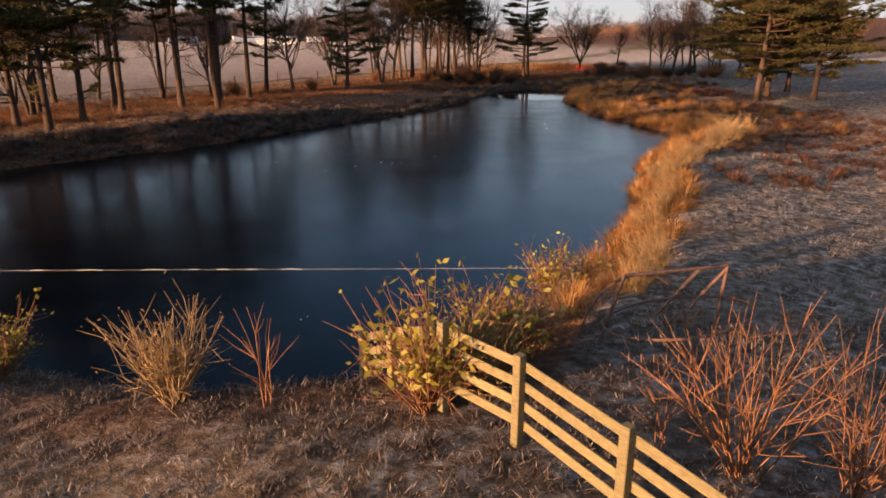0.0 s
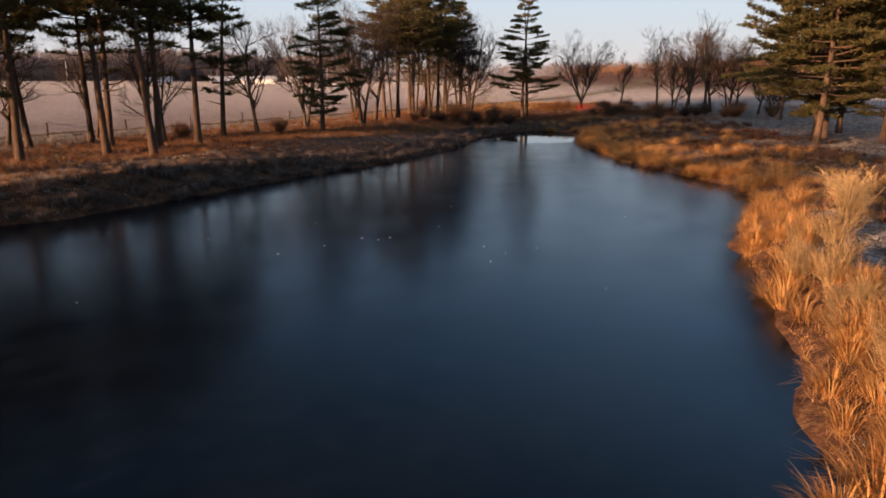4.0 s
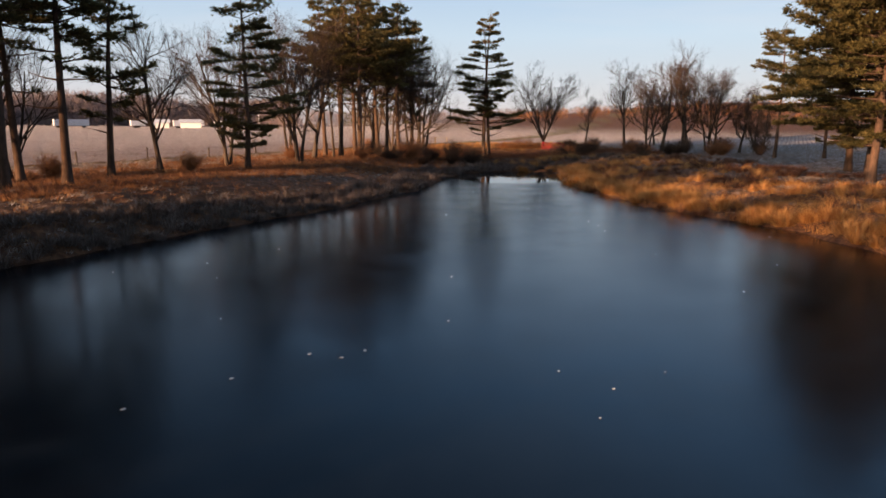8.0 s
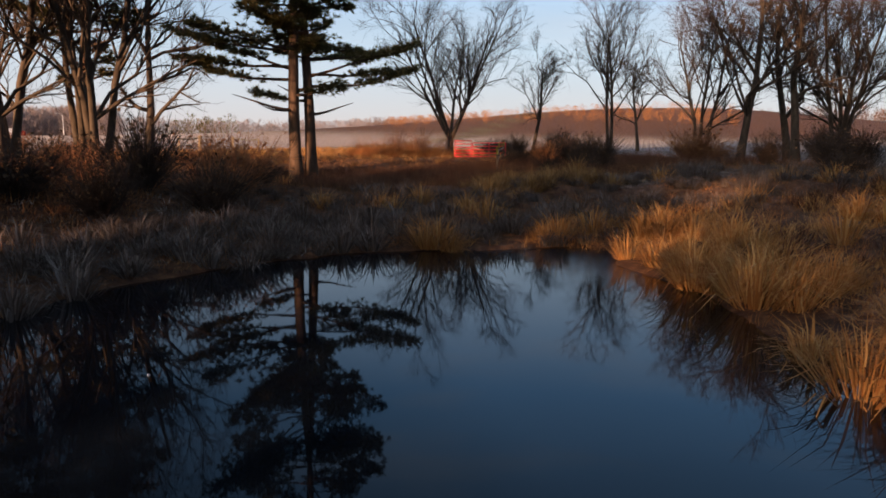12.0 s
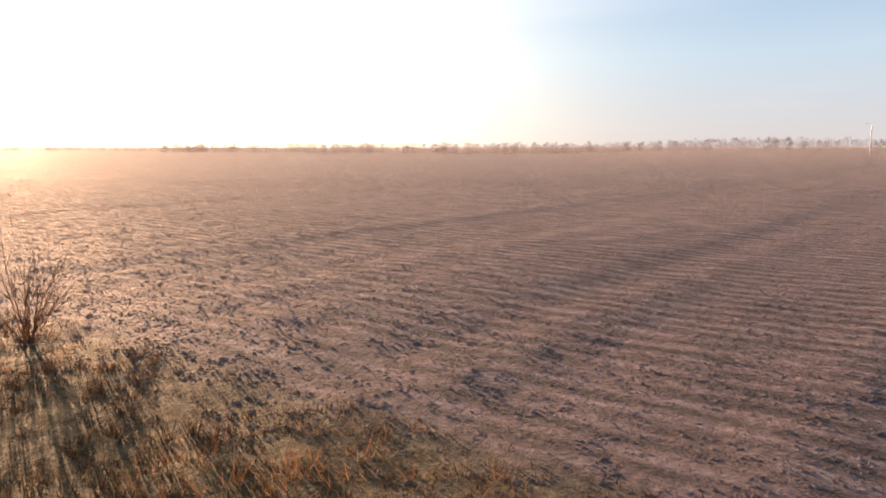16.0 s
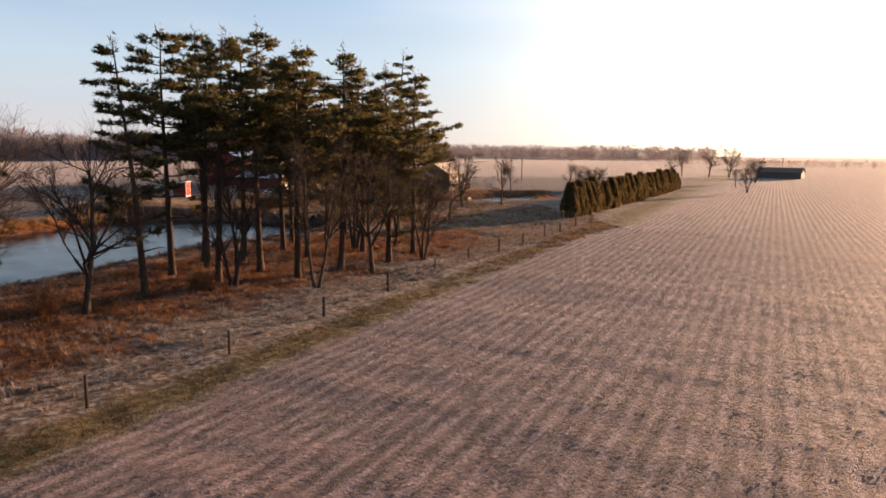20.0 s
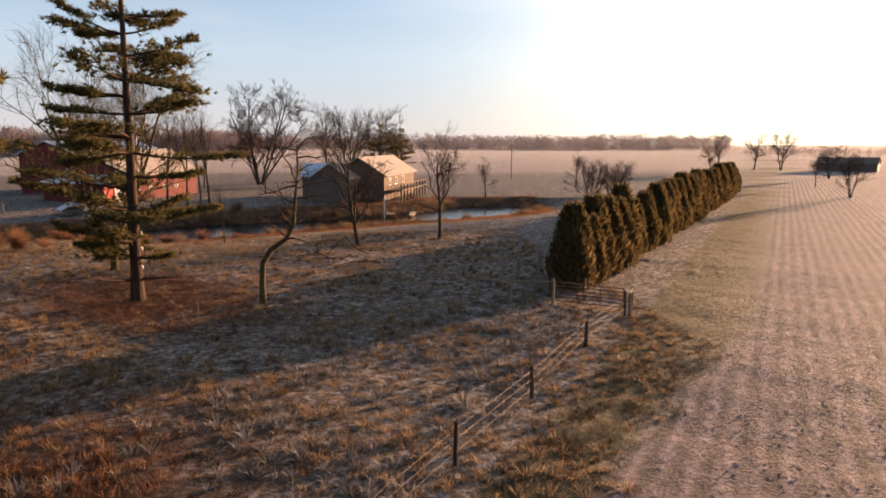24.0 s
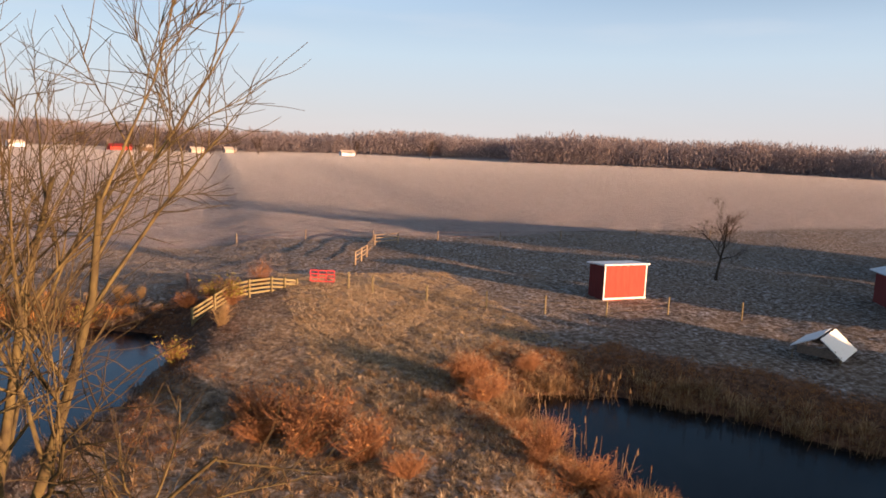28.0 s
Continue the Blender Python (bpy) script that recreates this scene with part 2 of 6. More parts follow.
M_GROUND = ground_material()
M_ICE = ice_material()
M_CLOD = grained("frosted_clods", (0.12, 0.08, 0.07), (0.36, 0.28, 0.26), 3, 0.9, 0.1, 0.4, 0.2, None, 0.03)
M_BARK = grained("grey_bark", (0.036, 0.027, 0.021), (0.082, 0.062, 0.047), 9, 0.9, 0.1, 0.8, 0.2, (1, 1, 0.25), 0.03)
M_LICHEN = grained("lichened_bark", (0.05, 0.036, 0.022), (0.125, 0.095, 0.04), 6, 0.9, 0.1, 0.8, 0.2, (1, 1, 0.5), 0.03)
M_PINEBARK = grained("pine_bark", (0.04, 0.028, 0.021), (0.10, 0.062, 0.043), 7, 0.9, 0.1, 0.9, 0.2, (1, 1, 0.3), 0.04)
M_LICHTWIG = grained("lichened_twigs", (0.04, 0.028, 0.017), (0.082, 0.06, 0.029), 3, 0.85, 0.1, 0.0, 0.2)
M_TWIG = grained("twigs", (0.036, 0.025, 0.020), (0.072, 0.050, 0.040), 3, 0.85, 0.1, 0.0, 0.2)
M_TANTWIG = grained("tan_twigs", (0.19, 0.12, 0.055), (0.33, 0.23, 0.115), 3, 0.7, 0.2, 0.0, 0.2)
M_REDTWIG = grained("reddish_twigs", (0.17, 0.07, 0.032), (0.28, 0.14, 0.07), 3, 0.7, 0.2, 0.0, 0.2)
M_NEEDLE = leafy("pine_needles", [(0.0, (0.05, 0.046, 0.018)), (0.5, (0.115, 0.098, 0.035)), (1.0, (0.22, 0.175, 0.068))], 0.6, 0.5)
M_CEDAR = leafy("cedar_sprays", [(0.0, (0.05, 0.038, 0.016)), (0.6, (0.13, 0.092, 0.036)), (1.0, (0.20, 0.14, 0.056))], 0.7, 0.45)
M_STRAW = leafy("dry_grass", [(0.0, (0.15, 0.085, 0.042)), (0.5, (0.31, 0.195, 0.10)), (1.0, (0.50, 0.36, 0.20))], 0.8, 0.35)
M_RUSTGRASS = leafy("rust_grass", [(0.0, (0.15, 0.06, 0.024)), (0.5, (0.32, 0.14, 0.055)), (1.0, (0.46, 0.26, 0.11))], 0.8, 0.35)
M_FROSTGRASS = leafy("frosted_grass", [(0.0, (0.13, 0.098, 0.075)), (0.5, (0.28, 0.235, 0.205)), (1.0, (0.48, 0.455, 0.44))], 0.85, 0.3)
# frosted grass tones darkened: the shade on bank and hollow is put in
M_SHADEFROST = leafy("dull_frosted_grass", [(0.0, (0.06, 0.042, 0.032)), (0.5, (0.13, 0.10, 0.088)), (1.0, (0.26, 0.225, 0.21))], 0.85, 0.25)
M_YLEAF = leafy("yellow_green_leaves", [(0.0, (0.16, 0.14, 0.02)), (0.6, (0.36, 0.30, 0.05)), (1.0, (0.52, 0.45, 0.14))], 0.5, 0.45)
# pale mauve tones carry the distance haze over the bare woods
M_HAZEWOOD = leafy("far_woods", [(0.0, (0.17, 0.14, 0.145)), (0.6, (0.24, 0.20, 0.20)), (1.0, (0.31, 0.255, 0.24))], 0.9, 0.4)
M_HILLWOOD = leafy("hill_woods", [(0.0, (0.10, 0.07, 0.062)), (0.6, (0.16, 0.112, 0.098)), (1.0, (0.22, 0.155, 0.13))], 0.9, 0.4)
M_GATERUST = leafy("bright_rust_grass", [(0.0, (0.22, 0.075, 0.025)), (0.5, (0.42, 0.17, 0.055)), (1.0, (0.55, 0.28, 0.10))], 0.8, 0.45)
M_BROWNGRASS = leafy("brown_tussock", [(0.0, (0.04, 0.024, 0.014)), (0.5, (0.10, 0.06, 0.032)), (1.0, (0.20, 0.13, 0.075))], 0.85, 0.3)
M_GOLDGRASS = leafy("golden_tussock", [(0.0, (0.20, 0.10, 0.035)), (0.5, (0.38, 0.21, 0.075)), (1.0, (0.55, 0.36, 0.16))], 0.8, 0.4)
M_PALESTRAW = leafy("pale_straw", [(0.0, (0.22, 0.15, 0.09)), (0.5, (0.42, 0.31, 0.19)), (1.0, (0.60, 0.49, 0.35))], 0.8, 0.35)
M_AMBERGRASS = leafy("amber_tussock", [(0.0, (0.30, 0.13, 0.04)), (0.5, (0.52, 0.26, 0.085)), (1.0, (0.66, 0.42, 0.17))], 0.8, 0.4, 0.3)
M_DEADWEED = leafy("dead_weeds", [(0.0, (0.045, 0.020, 0.013)), (0.5, (0.12, 0.054, 0.032)), (1.0, (0.27, 0.135, 0.075))], 0.85, 0.3)
M_PALEWOOD = grained("pale_fence_boards", (0.13, 0.10, 0.048), (0.25, 0.205, 0.10), 10, 0.75, 0.2, 0.35, 0.15, (1, 1, 6), 0.006)
M_POST = grained("weathered_posts", (0.16, 0.11, 0.07), (0.30, 0.23, 0.15), 12, 0.85, 0.1, 0.5, 0.2, (1, 1, 0.2), 0.01)
# barn red, darkened for walls in shade; a brighter copy carries sunlight
M_REDPAINT = grained("barn_red_boards", (0.105, 0.012, 0.012), (0.15, 0.02, 0.019), 5, 0.7, 0.2, 0.25, 0.12, (1, 1, 0.2), 0.01)
M_LITRED = grained("bright_red_boards", (0.34, 0.026, 0.016), (0.42, 0.042, 0.024), 5, 0.65, 0.25, 0.25, 0.1, (1, 1, 0.2), 0.01)
M_WHITE = grained("white_paint", (0.70, 0.69, 0.66), (0.80, 0.79, 0.77), 7, 0.6, 0.3, 0.15, 0.06)
M_TIN = grained("frosted_tin_roof", (0.42, 0.45, 0.50), (0.62, 0.65, 0.70), 4, 0.45, 0.4, 0.1, 0.1)
M_SHINGLE = grained("frosted_shingles", (0.30, 0.24, 0.19), (0.48, 0.41, 0.35), 9, 0.85, 0.2, 0.5, 0.12, None, 0.02)
M_TANWOOD = grained("tan_siding", (0.10, 0.066, 0.044), (0.16, 0.11, 0.072), 8, 0.8, 0.2, 0.3, 0.15, (1, 1, 6), 0.01)
M_DARKWOOD = grained("dark_siding", (0.10, 0.075, 0.06), (0.17, 0.13, 0.10), 8, 0.8, 0.2, 0.3, 0.15)
M_IRON = grained("rusty_iron", (0.07, 0.04, 0.03), (0.16, 0.09, 0.06), 14, 0.7, 0.4, 0.3, 0.15)
M_REDGATE = grained("red_gate_paint", (0.62, 0.02, 0.03), (0.72, 0.04, 0.05), 9, 0.5, 0.4, 0.1, 0.1)
M_DARK = grained("dark_opening", (0.015, 0.013, 0.012), (0.03, 0.028, 0.025), 4, 0.9, 0.1, 0.0, 0.1)
M_FROSTICE = grained("frost_flakes", (0.34, 0.36, 0.39), (0.5, 0.52, 0.55), 9, 0.8, 0.2, 0.2, 0.1)
M_ROPE = grained("pale_rope", (0.5, 0.48, 0.44), (0.65, 0.62, 0.58), 20, 0.8, 0.2, 0.2, 0.1)


# ---- mesh helpers ----
RNG = np.random.default_rng(7)


def mesh_np(name, verts, faces, material, smooth=False):
    """A mesh from numpy arrays; faces all have the same number of corners."""
    me = bpy.data.meshes.new(name)
    verts, faces = np.asarray(verts, np.float32), np.asarray(faces, np.int32)
    nf, k = faces.shape
    me.vertices.add(len(verts))
    me.vertices.foreach_set("co", verts.ravel())
    me.loops.add(nf * k)
    me.loops.foreach_set("vertex_index", faces.ravel())
    me.polygons.add(nf)
    me.polygons.foreach_set("loop_start", np.arange(nf, dtype=np.int32) * k)
    me.polygons.foreach_set("loop_total", np.full(nf, k, np.int32))
    me.update(calc_edges=True)
    if smooth:
        me.polygons.foreach_set("use_smooth", np.ones(nf, bool))
    me.materials.append(material)
    return me


def part(name, me, material, parent, label="", m=None):
    """One mesh object under a thing or a part; me is a mesh or a bmesh."""
    if isinstance(me, bmesh.types.BMesh):
        bm, me = me, bpy.data.meshes.new(name)
        bm.to_mesh(me)
        bm.free()
        me.materials.append(material)
    ob = new(name, me)
    ob.parent = parent
    if m is not None:
        ob.matrix_basis = m
    return tagged(ob, label)


def thing(name, m, label, category, group="", kind=""):
    ob = new(name)
    ob.matrix_basis = m
    ob.empty_display_size = 0.3
    return tagged(ob, label, category, group, kind)


def box(bm, size, at=(0, 0, 0), turn=(0, 0, 0), bevel=0.0):
    r = bmesh.ops.create_cube(bm, size=1, matrix=pose(*at, *turn) @ Matrix.Diagonal((*size, 1)))
    if bevel:
        es = list({e for v in r["verts"] for e in v.link_edges})
        bmesh.ops.bevel(bm, geom=es, offset=bevel, segments=1, affect='EDGES')
    return bm


def boxed(size, at=(0, 0, 0), turn=(0, 0, 0), bevel=0.0):
    return box(bmesh.new(), size, at, turn, bevel)


def tubes(strands, sides=5):
    """Tapered tubes along polylines: strands of (points, radii)."""
    vs, fs, n0 = [], [], 0
    ang = np.arange(sides) * 2 * math.pi / sides
    ca, sa = np.cos(ang), np.sin(ang)
    j = np.arange(sides)
    for pts, rad in strands:
        pts, rad = np.asarray(pts, float), np.asarray(rad, float)
        k = len(pts)
        d = np.gradient(pts, axis=0)
        d /= np.linalg.norm(d, axis=1)[:, None] + 1e-9
        ref = np.where(np.abs(d[:, 2:3]) < 0.9, [[0, 0, 1.0]], [[1.0, 0, 0]])
        u = np.cross(d, ref)
        u /= np.linalg.norm(u, axis=1)[:, None] + 1e-9
        w = np.cross(d, u)
        vs.append((pts[:, None] + rad[:, None, None] * (ca[None, :, None] * u[:, None] + sa[None, :, None] * w[:, None])).reshape(-1, 3))
        for i in range(k - 1):
            a = n0 + i * sides
            fs.append(np.stack([a + j, a + (j + 1) % sides, a + sides + (j + 1) % sides, a + sides + j], 1))
        n0 += k * sides
    return np.concatenate(vs), np.concatenate(fs)


def tube_bm(pts, radius, sides=8):
    bm = bmesh.new()
    v, f = tubes([(pts, [radius] * len(pts))], sides)
    bv = [bm.verts.new(p) for p in v]
    for q in f:
        bm.faces.new([bv[i] for i in q])
    n = len(v)
    bm.faces.new(bv[:sides][::-1])
    bm.faces.new(bv[n - sides:])
    return bm


def blades(centre, direction, length, width, rng):
    """Thin triangles from centre along direction."""
    n = len(centre)
    d = direction / (np.linalg.norm(direction, axis=1)[:, None] + 1e-9)
    r = rng.normal(size=(n, 3))
    s = np.cross(d, r)
    s /= np.linalg.norm(s, axis=1)[:, None] + 1e-9
    w = s * np.asarray(width).reshape(-1, 1) / 2
    v = np.stack([centre - w, centre + w, centre + d * np.asarray(length).reshape(-1, 1)], 1).reshape(-1, 3)
    return v, np.arange(3 * n).reshape(-1, 3)


# ---- the lie of the land ----
POND_1 = [(-21, 20), (-16.5, 16.7), (-12, 14.8), (-5.4, 13.4), (0, 13.6), (1.6, 16), (3.5, 19.5), (5.5, 23.2), (7.1, 27.1), (8.3, 30), (9.7, 34.5),
          (11.5, 40.5), (14.6, 46), (17.3, 51.5), (17.5, 57), (15.9, 62), (14.6, 66), (14.3, 71), (14.3, 76), (14.2, 80), (14.4, 84), (15.4, 88), (17.4, 94),
          (17.8, 97.5), (12.5, 98.6), (8.0, 96), (5.6, 91), (3.5, 84), (1.8, 78.4), (-0.3, 74.5), (-4, 67.5), (-9, 60.7), (-13.0, 54), (-18, 46.3), (-23, 42),
          (-27, 37), (-29, 30), (-26, 24)]
POND_2 = [(-15.6, -5.2), (-18.3, -4.2), (-23.4, -4.3), (-26, -5), (-30.5, -7.7), (-36.4, -11.2), (-44, -15.5), (-54.4, -21.5),
          (-61.7, -24.2), (-72, -29.9), (-77.5, -36), (-76, -43), (-67, -42.3), (-61, -36), (-52, -29.8), (-40, -25), (-30, -22.2),
          (-25.5, -17.5), (-20.5, -14.3), (-16.8, -10.5)]
FENCE_A, FENCE_D = np.array([-6.6, 117.4]), np.array([-0.5556, -0.8315])
FENCE_N = np.array([-0.8315, 0.5556])


def from_shore(x, y, poly):
    """Signed distance to a pond's shore: negative on the water."""
    p = np.stack([x, y], -1)
    q = np.array(poly, float)
    a, b = q, np.roll(q, -1, 0)
    best = np.full(x.shape, 1e9)
    inside = np.zeros(x.shape, bool)
    for (ax, ay), (bx, by) in zip(a, b):
        e = np.array([bx - ax, by - ay])
        w = p - np.array([ax, ay])
        t = np.clip((w @ e) / (e @ e), 0, 1)
        best = np.minimum(best, np.hypot(w[..., 0] - t * e[0], w[..., 1] - t * e[1]))
        cross = ((ay > y) != (by > y)) & (x < (bx - ax) * (y - ay) / (by - ay + 1e-12) + ax)
        inside ^= cross
    return np.where(inside, -best, best)


def ease(v, a, b):
    t = np.clip((v - a) / (b - a), 0, 1)
    return t * t * (3 - 2 * t)


def wobble(x, y, k, seed=0.0):
    return (np.sin(x * k + 1.3 + seed) * np.sin(y * k * 1.17 + 0.7 - seed) + 0.6 * np.sin((x * 0.8 + y) * k * 1.9 + 2 * seed)
            + 0.4 * np.sin((y - 0.6 * x) * k * 3.1 + 3 * seed)) / 2


def field_side(x, y):
    return (x - FENCE_A[0]) * FENCE_N[0] + (y - FENCE_A[1]) * FENCE_N[1]


def land(x, y):
    """Height of the ground."""
    x, y = np.asarray(x, float), np.asarray(y, float)
    d1, d2 = from_shore(x, y, POND_1), from_shore(x, y, POND_2)
    top = 1.35 + 0.12 * wobble(x, y, 0.21) + 0.05 * wobble(x, y, 0.9, 2.0)
    top += 1.0 * np.exp(-((x - 3) / 9) ** 2 - ((y - 5) / 9) ** 2)                  # dam by the board fence
    top -= 1.0 * ease(x, 5, 32) * ease(y, 2, 14) * (1 - ease(y, 48, 74))              # lawn falls away east of the pond
    top += 0.6 * ease(-y, 22, 40) * ease(x, -60, -30)  # farmyard
    top += 12 * np.exp(-((x - 165) / 110) ** 2 - ((y - 300) / 80) ** 2)
    top -= 0.6 * np.exp(-((x - 14) / 9) ** 2 - ((y - 109) / 7) ** 2)                # hollow at the head of the pond
    top += 1.3 * ease(y, 170, 330)                                                   # the field climbs a little to the road
    r = np.hypot(x + 10, y - 50)
    top += ease(r, 150, 400) * 1.2 * wobble(x, y, 0.011, 1.0)
    top += 0.28 * wobble(x, y, 1.15, 5.0) * (1 - ease(d1, 7, 14)) * ease(y, 50, 60) * ease(x, 8, 14)   # hummocky shore
    top += 0.24 * wobble(x, y, 1.3, 7.0) * (1 - ease(d1, 4, 8)) * ease(y, 24, 36) * (1 - ease(x, 4, 10))              # frosted hummocks
    d = np.minimum(d1, d2) + 0.4 * wobble(x, y, 0.55, 0.4)
    w = 0.4 * wobble(x, y, 0.55, 0.4)
    north = ease(y + 8 - 0.53 * (x + 16), -2, 4) * ease(-x, 24, 34)                  # pasture falls gently to the farm pond
    bank = np.minimum(ease(d1 + w, -0.3, 3.4 + 6.5 * ease(y, 52, 74)), ease(d2 + w, -0.3, 3.4 + 13 * north))
    return np.where(d < 0.2, np.maximum(-1.2, -0.12 + 0.5 * d), 0) * (d < 0.2) + (d >= -0.3) * bank * (top - 0.02) + 0.05 * (d >= 0.2)


def grade(lo, hi, step, far, growth=1.16):
    mid = list(np.arange(lo, hi + 1e-6, step))
    s, out = step, []
    v = mid[-1]
    while v < far:
        s *= growth
        v += s
        out.append(v)
    neg, v, s = [], mid[0], step
    while v > -far:
        s *= growth
        v -= s
        neg.append(v)
    return np.array(neg[::-1] + mid + out)


def straw_zone(x, y):
    """Weight of pale dry grass: the dam between the ponds and the crown of the pasture."""
    dam = np.exp(-(((x + 9) * 0.86 + (y - 3) * -0.5) / 19) ** 4 - (((x + 9) * 0.5 + (y - 3) * 0.86) / 7.5) ** 4)
    crown = np.exp(-((x + 40) / 16) ** 4 - ((y - 6) / 6) ** 4)
    return np.clip(np.maximum(0.9 * dam, 0.7 * crown) * (0.85 + 0.3 * wobble(x, y, 0.6, 3.0)), 0, 1)


def weedy_shade(x, y):
    """Weight of the rank dead weeds at the head of the pond and beyond the banded posts; their dark tone also stands in
    for shade there.
    """
    front = ease(y, 106, 108) * (1 - ease(y + 0.8 * wobble(x, y, 0.7), 113.4, 115.0)) * ease(x, 11, 14) * (1 - ease(x, 32, 36))
    beyond = ease(x - 22.0 - 0.33 * (y - 112), 0, 0.8) * ease(y, 108, 110) * (1 - ease(y, 120, 123)) * (1 - ease(x, 32, 36))
    return np.maximum(front, beyond)


def under_pine(x, y):
    """Weight of the rusty weeds round the big pine in the pasture."""
    return np.exp(-((x + 39 + 0.55 * (y - 24)) / 5.5) ** 4 - ((y - 24 + 1.5 * wobble(x, y, 0.5)) / 7) ** 4)


def zones(x, y):
    """Weights of crop field, rust-coloured tall grass and green verge."""
    d1, d2 = from_shore(x, y, POND_1), from_shore(x, y, POND_2)
    fs = field_side(x, y) + 0.4 * wobble(x, y, 0.8)
    north = ease(y + 0.25 * x + 1.5 * wobble(x, y, 0.2), 158, 162) * (x > -5)
    east = ease(x + 2 * wobble(x, y, 0.15), 35, 38) * (1 - ease(y, 40, 60)) + ease(x, 75, 85)
    south = ease(-y, 130, 140)
    crop = np.clip(np.maximum.reduce([ease(fs, 2.6, 3.6), north, np.clip(east, 0, 1), south]), 0, 1)
    wide = 3.0 * (1 - ease(y, 32, 50)) + 2.6 * ease(y, 116, 132)
    crop *= ease(fs, 2.6, 3.8 + wide) + (fs < 0)
    hill = ease(np.exp(-((x - 165) / 150) ** 2 - ((y - 300) / 130) ** 2), 0.25, 0.5)
    crop = crop * (1 - hill)
    verge = ease(fs, 0.4, 1.2) * (1 - ease(fs, 2.4 + wide, 3.6 + wide))
    rust = np.zeros_like(x)
    w = 1.5 * wobble(x, y, 0.35, 1.0) + 0.8 * wobble(x, y, 1.2)
    sunny = ease(x - 1 - 0.125 * y, -1, 1) * (1 - ease(y, 92, 98))
    rust = np.maximum(rust, (1 - ease(d1 + w * (1 - 0.6 * sunny), 3.0 - 1.6 * sunny, 6.0 - 3.2 * sunny)))
    rust = np.maximum(rust, (1 - ease(d2 + w, 3.0, 5.5)) * 0.9)
    belt = ease(-fs, 1.5, 3.5) * (1 - ease(d1 + w, 21, 26)) * ease(y, 35, 50) * (x < 22)
    rust = np.maximum(rust, belt * (1 - 0.3 * ease(wobble(x, y, 0.16, 4.0), 0.0, 0.5)))
    rust = np.maximum(rust, 0.35 * ease(y, 96, 106) * (1 - ease(y, 124, 134)) * ease(x, 10, 16) * (1 - ease(x, 40, 55)))
    shore = ease(x, 12, 15) * (1 - ease(d1 + 2 * w, 13, 19)) * ease(y, 40, 52) * (1 - ease(y, 100, 108))
    rust = np.maximum(rust, 0.85 * shore * (1 - 0.5 * ease(wobble(x, y, 0.3, 2.5), 0.1, 0.6)))
    rust = np.maximum(rust, 0.9 * weedy_shade(x, y))
    rust = np.maximum(rust, 0.85 * under_pine(x, y))
    rust = np.maximum(rust, hill)
    rust = np.maximum(rust, 0.12 * ease(x, -26, -16) * (1 - ease(x, 4, 9)) * ease(y, 3, 6) * (1 - ease(y, 13, 16)))
    rust *= (1 - crop) * (1 - 0.85 * straw_zone(x, y))
    return crop, rust, verge


gx, gy = grade(-82, 52, 0.42, 2600), grade(-58, 160, 0.42, 2600)
GX, GY = np.meshgrid(gx, gy, indexing='ij')
GZ = land(GX, GY)
ZC, ZR, ZG = zones(GX, GY)
ZS = straw_zone(GX, GY)
near = np.exp(-(np.maximum(0, np.hypot(GX + 15, GY - 50) - 120) / 60) ** 2)
clod = RNG.normal(size=GX.shape)
GZ = GZ + near * (GZ > 0.15) * clod * (0.007 * ZC + 0.028 * (1 - ZC))
nx, ny = len(gx), len(gy)
idx = np.arange(nx * ny).reshape(nx, ny)
gf = np.stack([idx[:-1, :-1], idx[1:, :-1], idx[1:, 1:], idx[:-1, 1:]], -1).reshape(-1, 4)
ground_me = mesh_np("ground", np.stack([GX, GY, GZ], -1).reshape(-1, 3), gf, M_GROUND, smooth=True)
za = ground_me.color_attributes.new("zone", 'FLOAT_COLOR', 'POINT')
za.data.foreach_set("color", np.stack([ZC, ZR, ZG, ZS], -1).astype(np.float32).ravel())
ground = tagged(new("ground", ground_me), "frosted brown pasture, bare crop field and rusty grass", "ground", kind="structure")


def pond(name, poly, label, open_at=None):
    q = np.array(poly, float)
    lo, hi = q.min(0) - 4, q.max(0) + 4
    xs, ys = np.arange(lo[0], hi[0], 0.8), np.arange(lo[1], hi[1], 0.8)
    X, Y = np.meshgrid(xs, ys, indexing='ij')
    d = from_shore(X, Y, poly)
    i = np.arange(X.size).reshape(X.shape)
    f = np.stack([i[:-1, :-1], i[1:, :-1], i[1:, 1:], i[:-1, 1:]], -1).reshape(-1, 4)
    f = f[d.ravel()[f].min(1) < 2.2]
    me = mesh_np(name, np.stack([X, Y, np.zeros_like(X)], -1).reshape(-1, 3), f, M_ICE)
    o = np.zeros(X.shape)
    if open_at:
        o = 1 - ease(np.hypot((X - open_at[0]) / open_at[2], (Y - open_at[1]) / open_at[3]) + 0.25 * wobble(X, Y, 0.6), 0.8, 1.05)
    ca = me.color_attributes.new("open", 'FLOAT_COLOR', 'POINT')
    ca.data.foreach_set("color", np.repeat(o.ravel()[:, None], 4, 1).astype(np.float32).ravel())
    return tagged(new(name, me), label, "pond", kind="structure")


pond("water_pond", POND_1, "dark frozen pond with smooth thin ice", (11.5, 92, 6.5, 8))
pond("water_farm_pond", POND_2, "dark still farm pond below the barn")


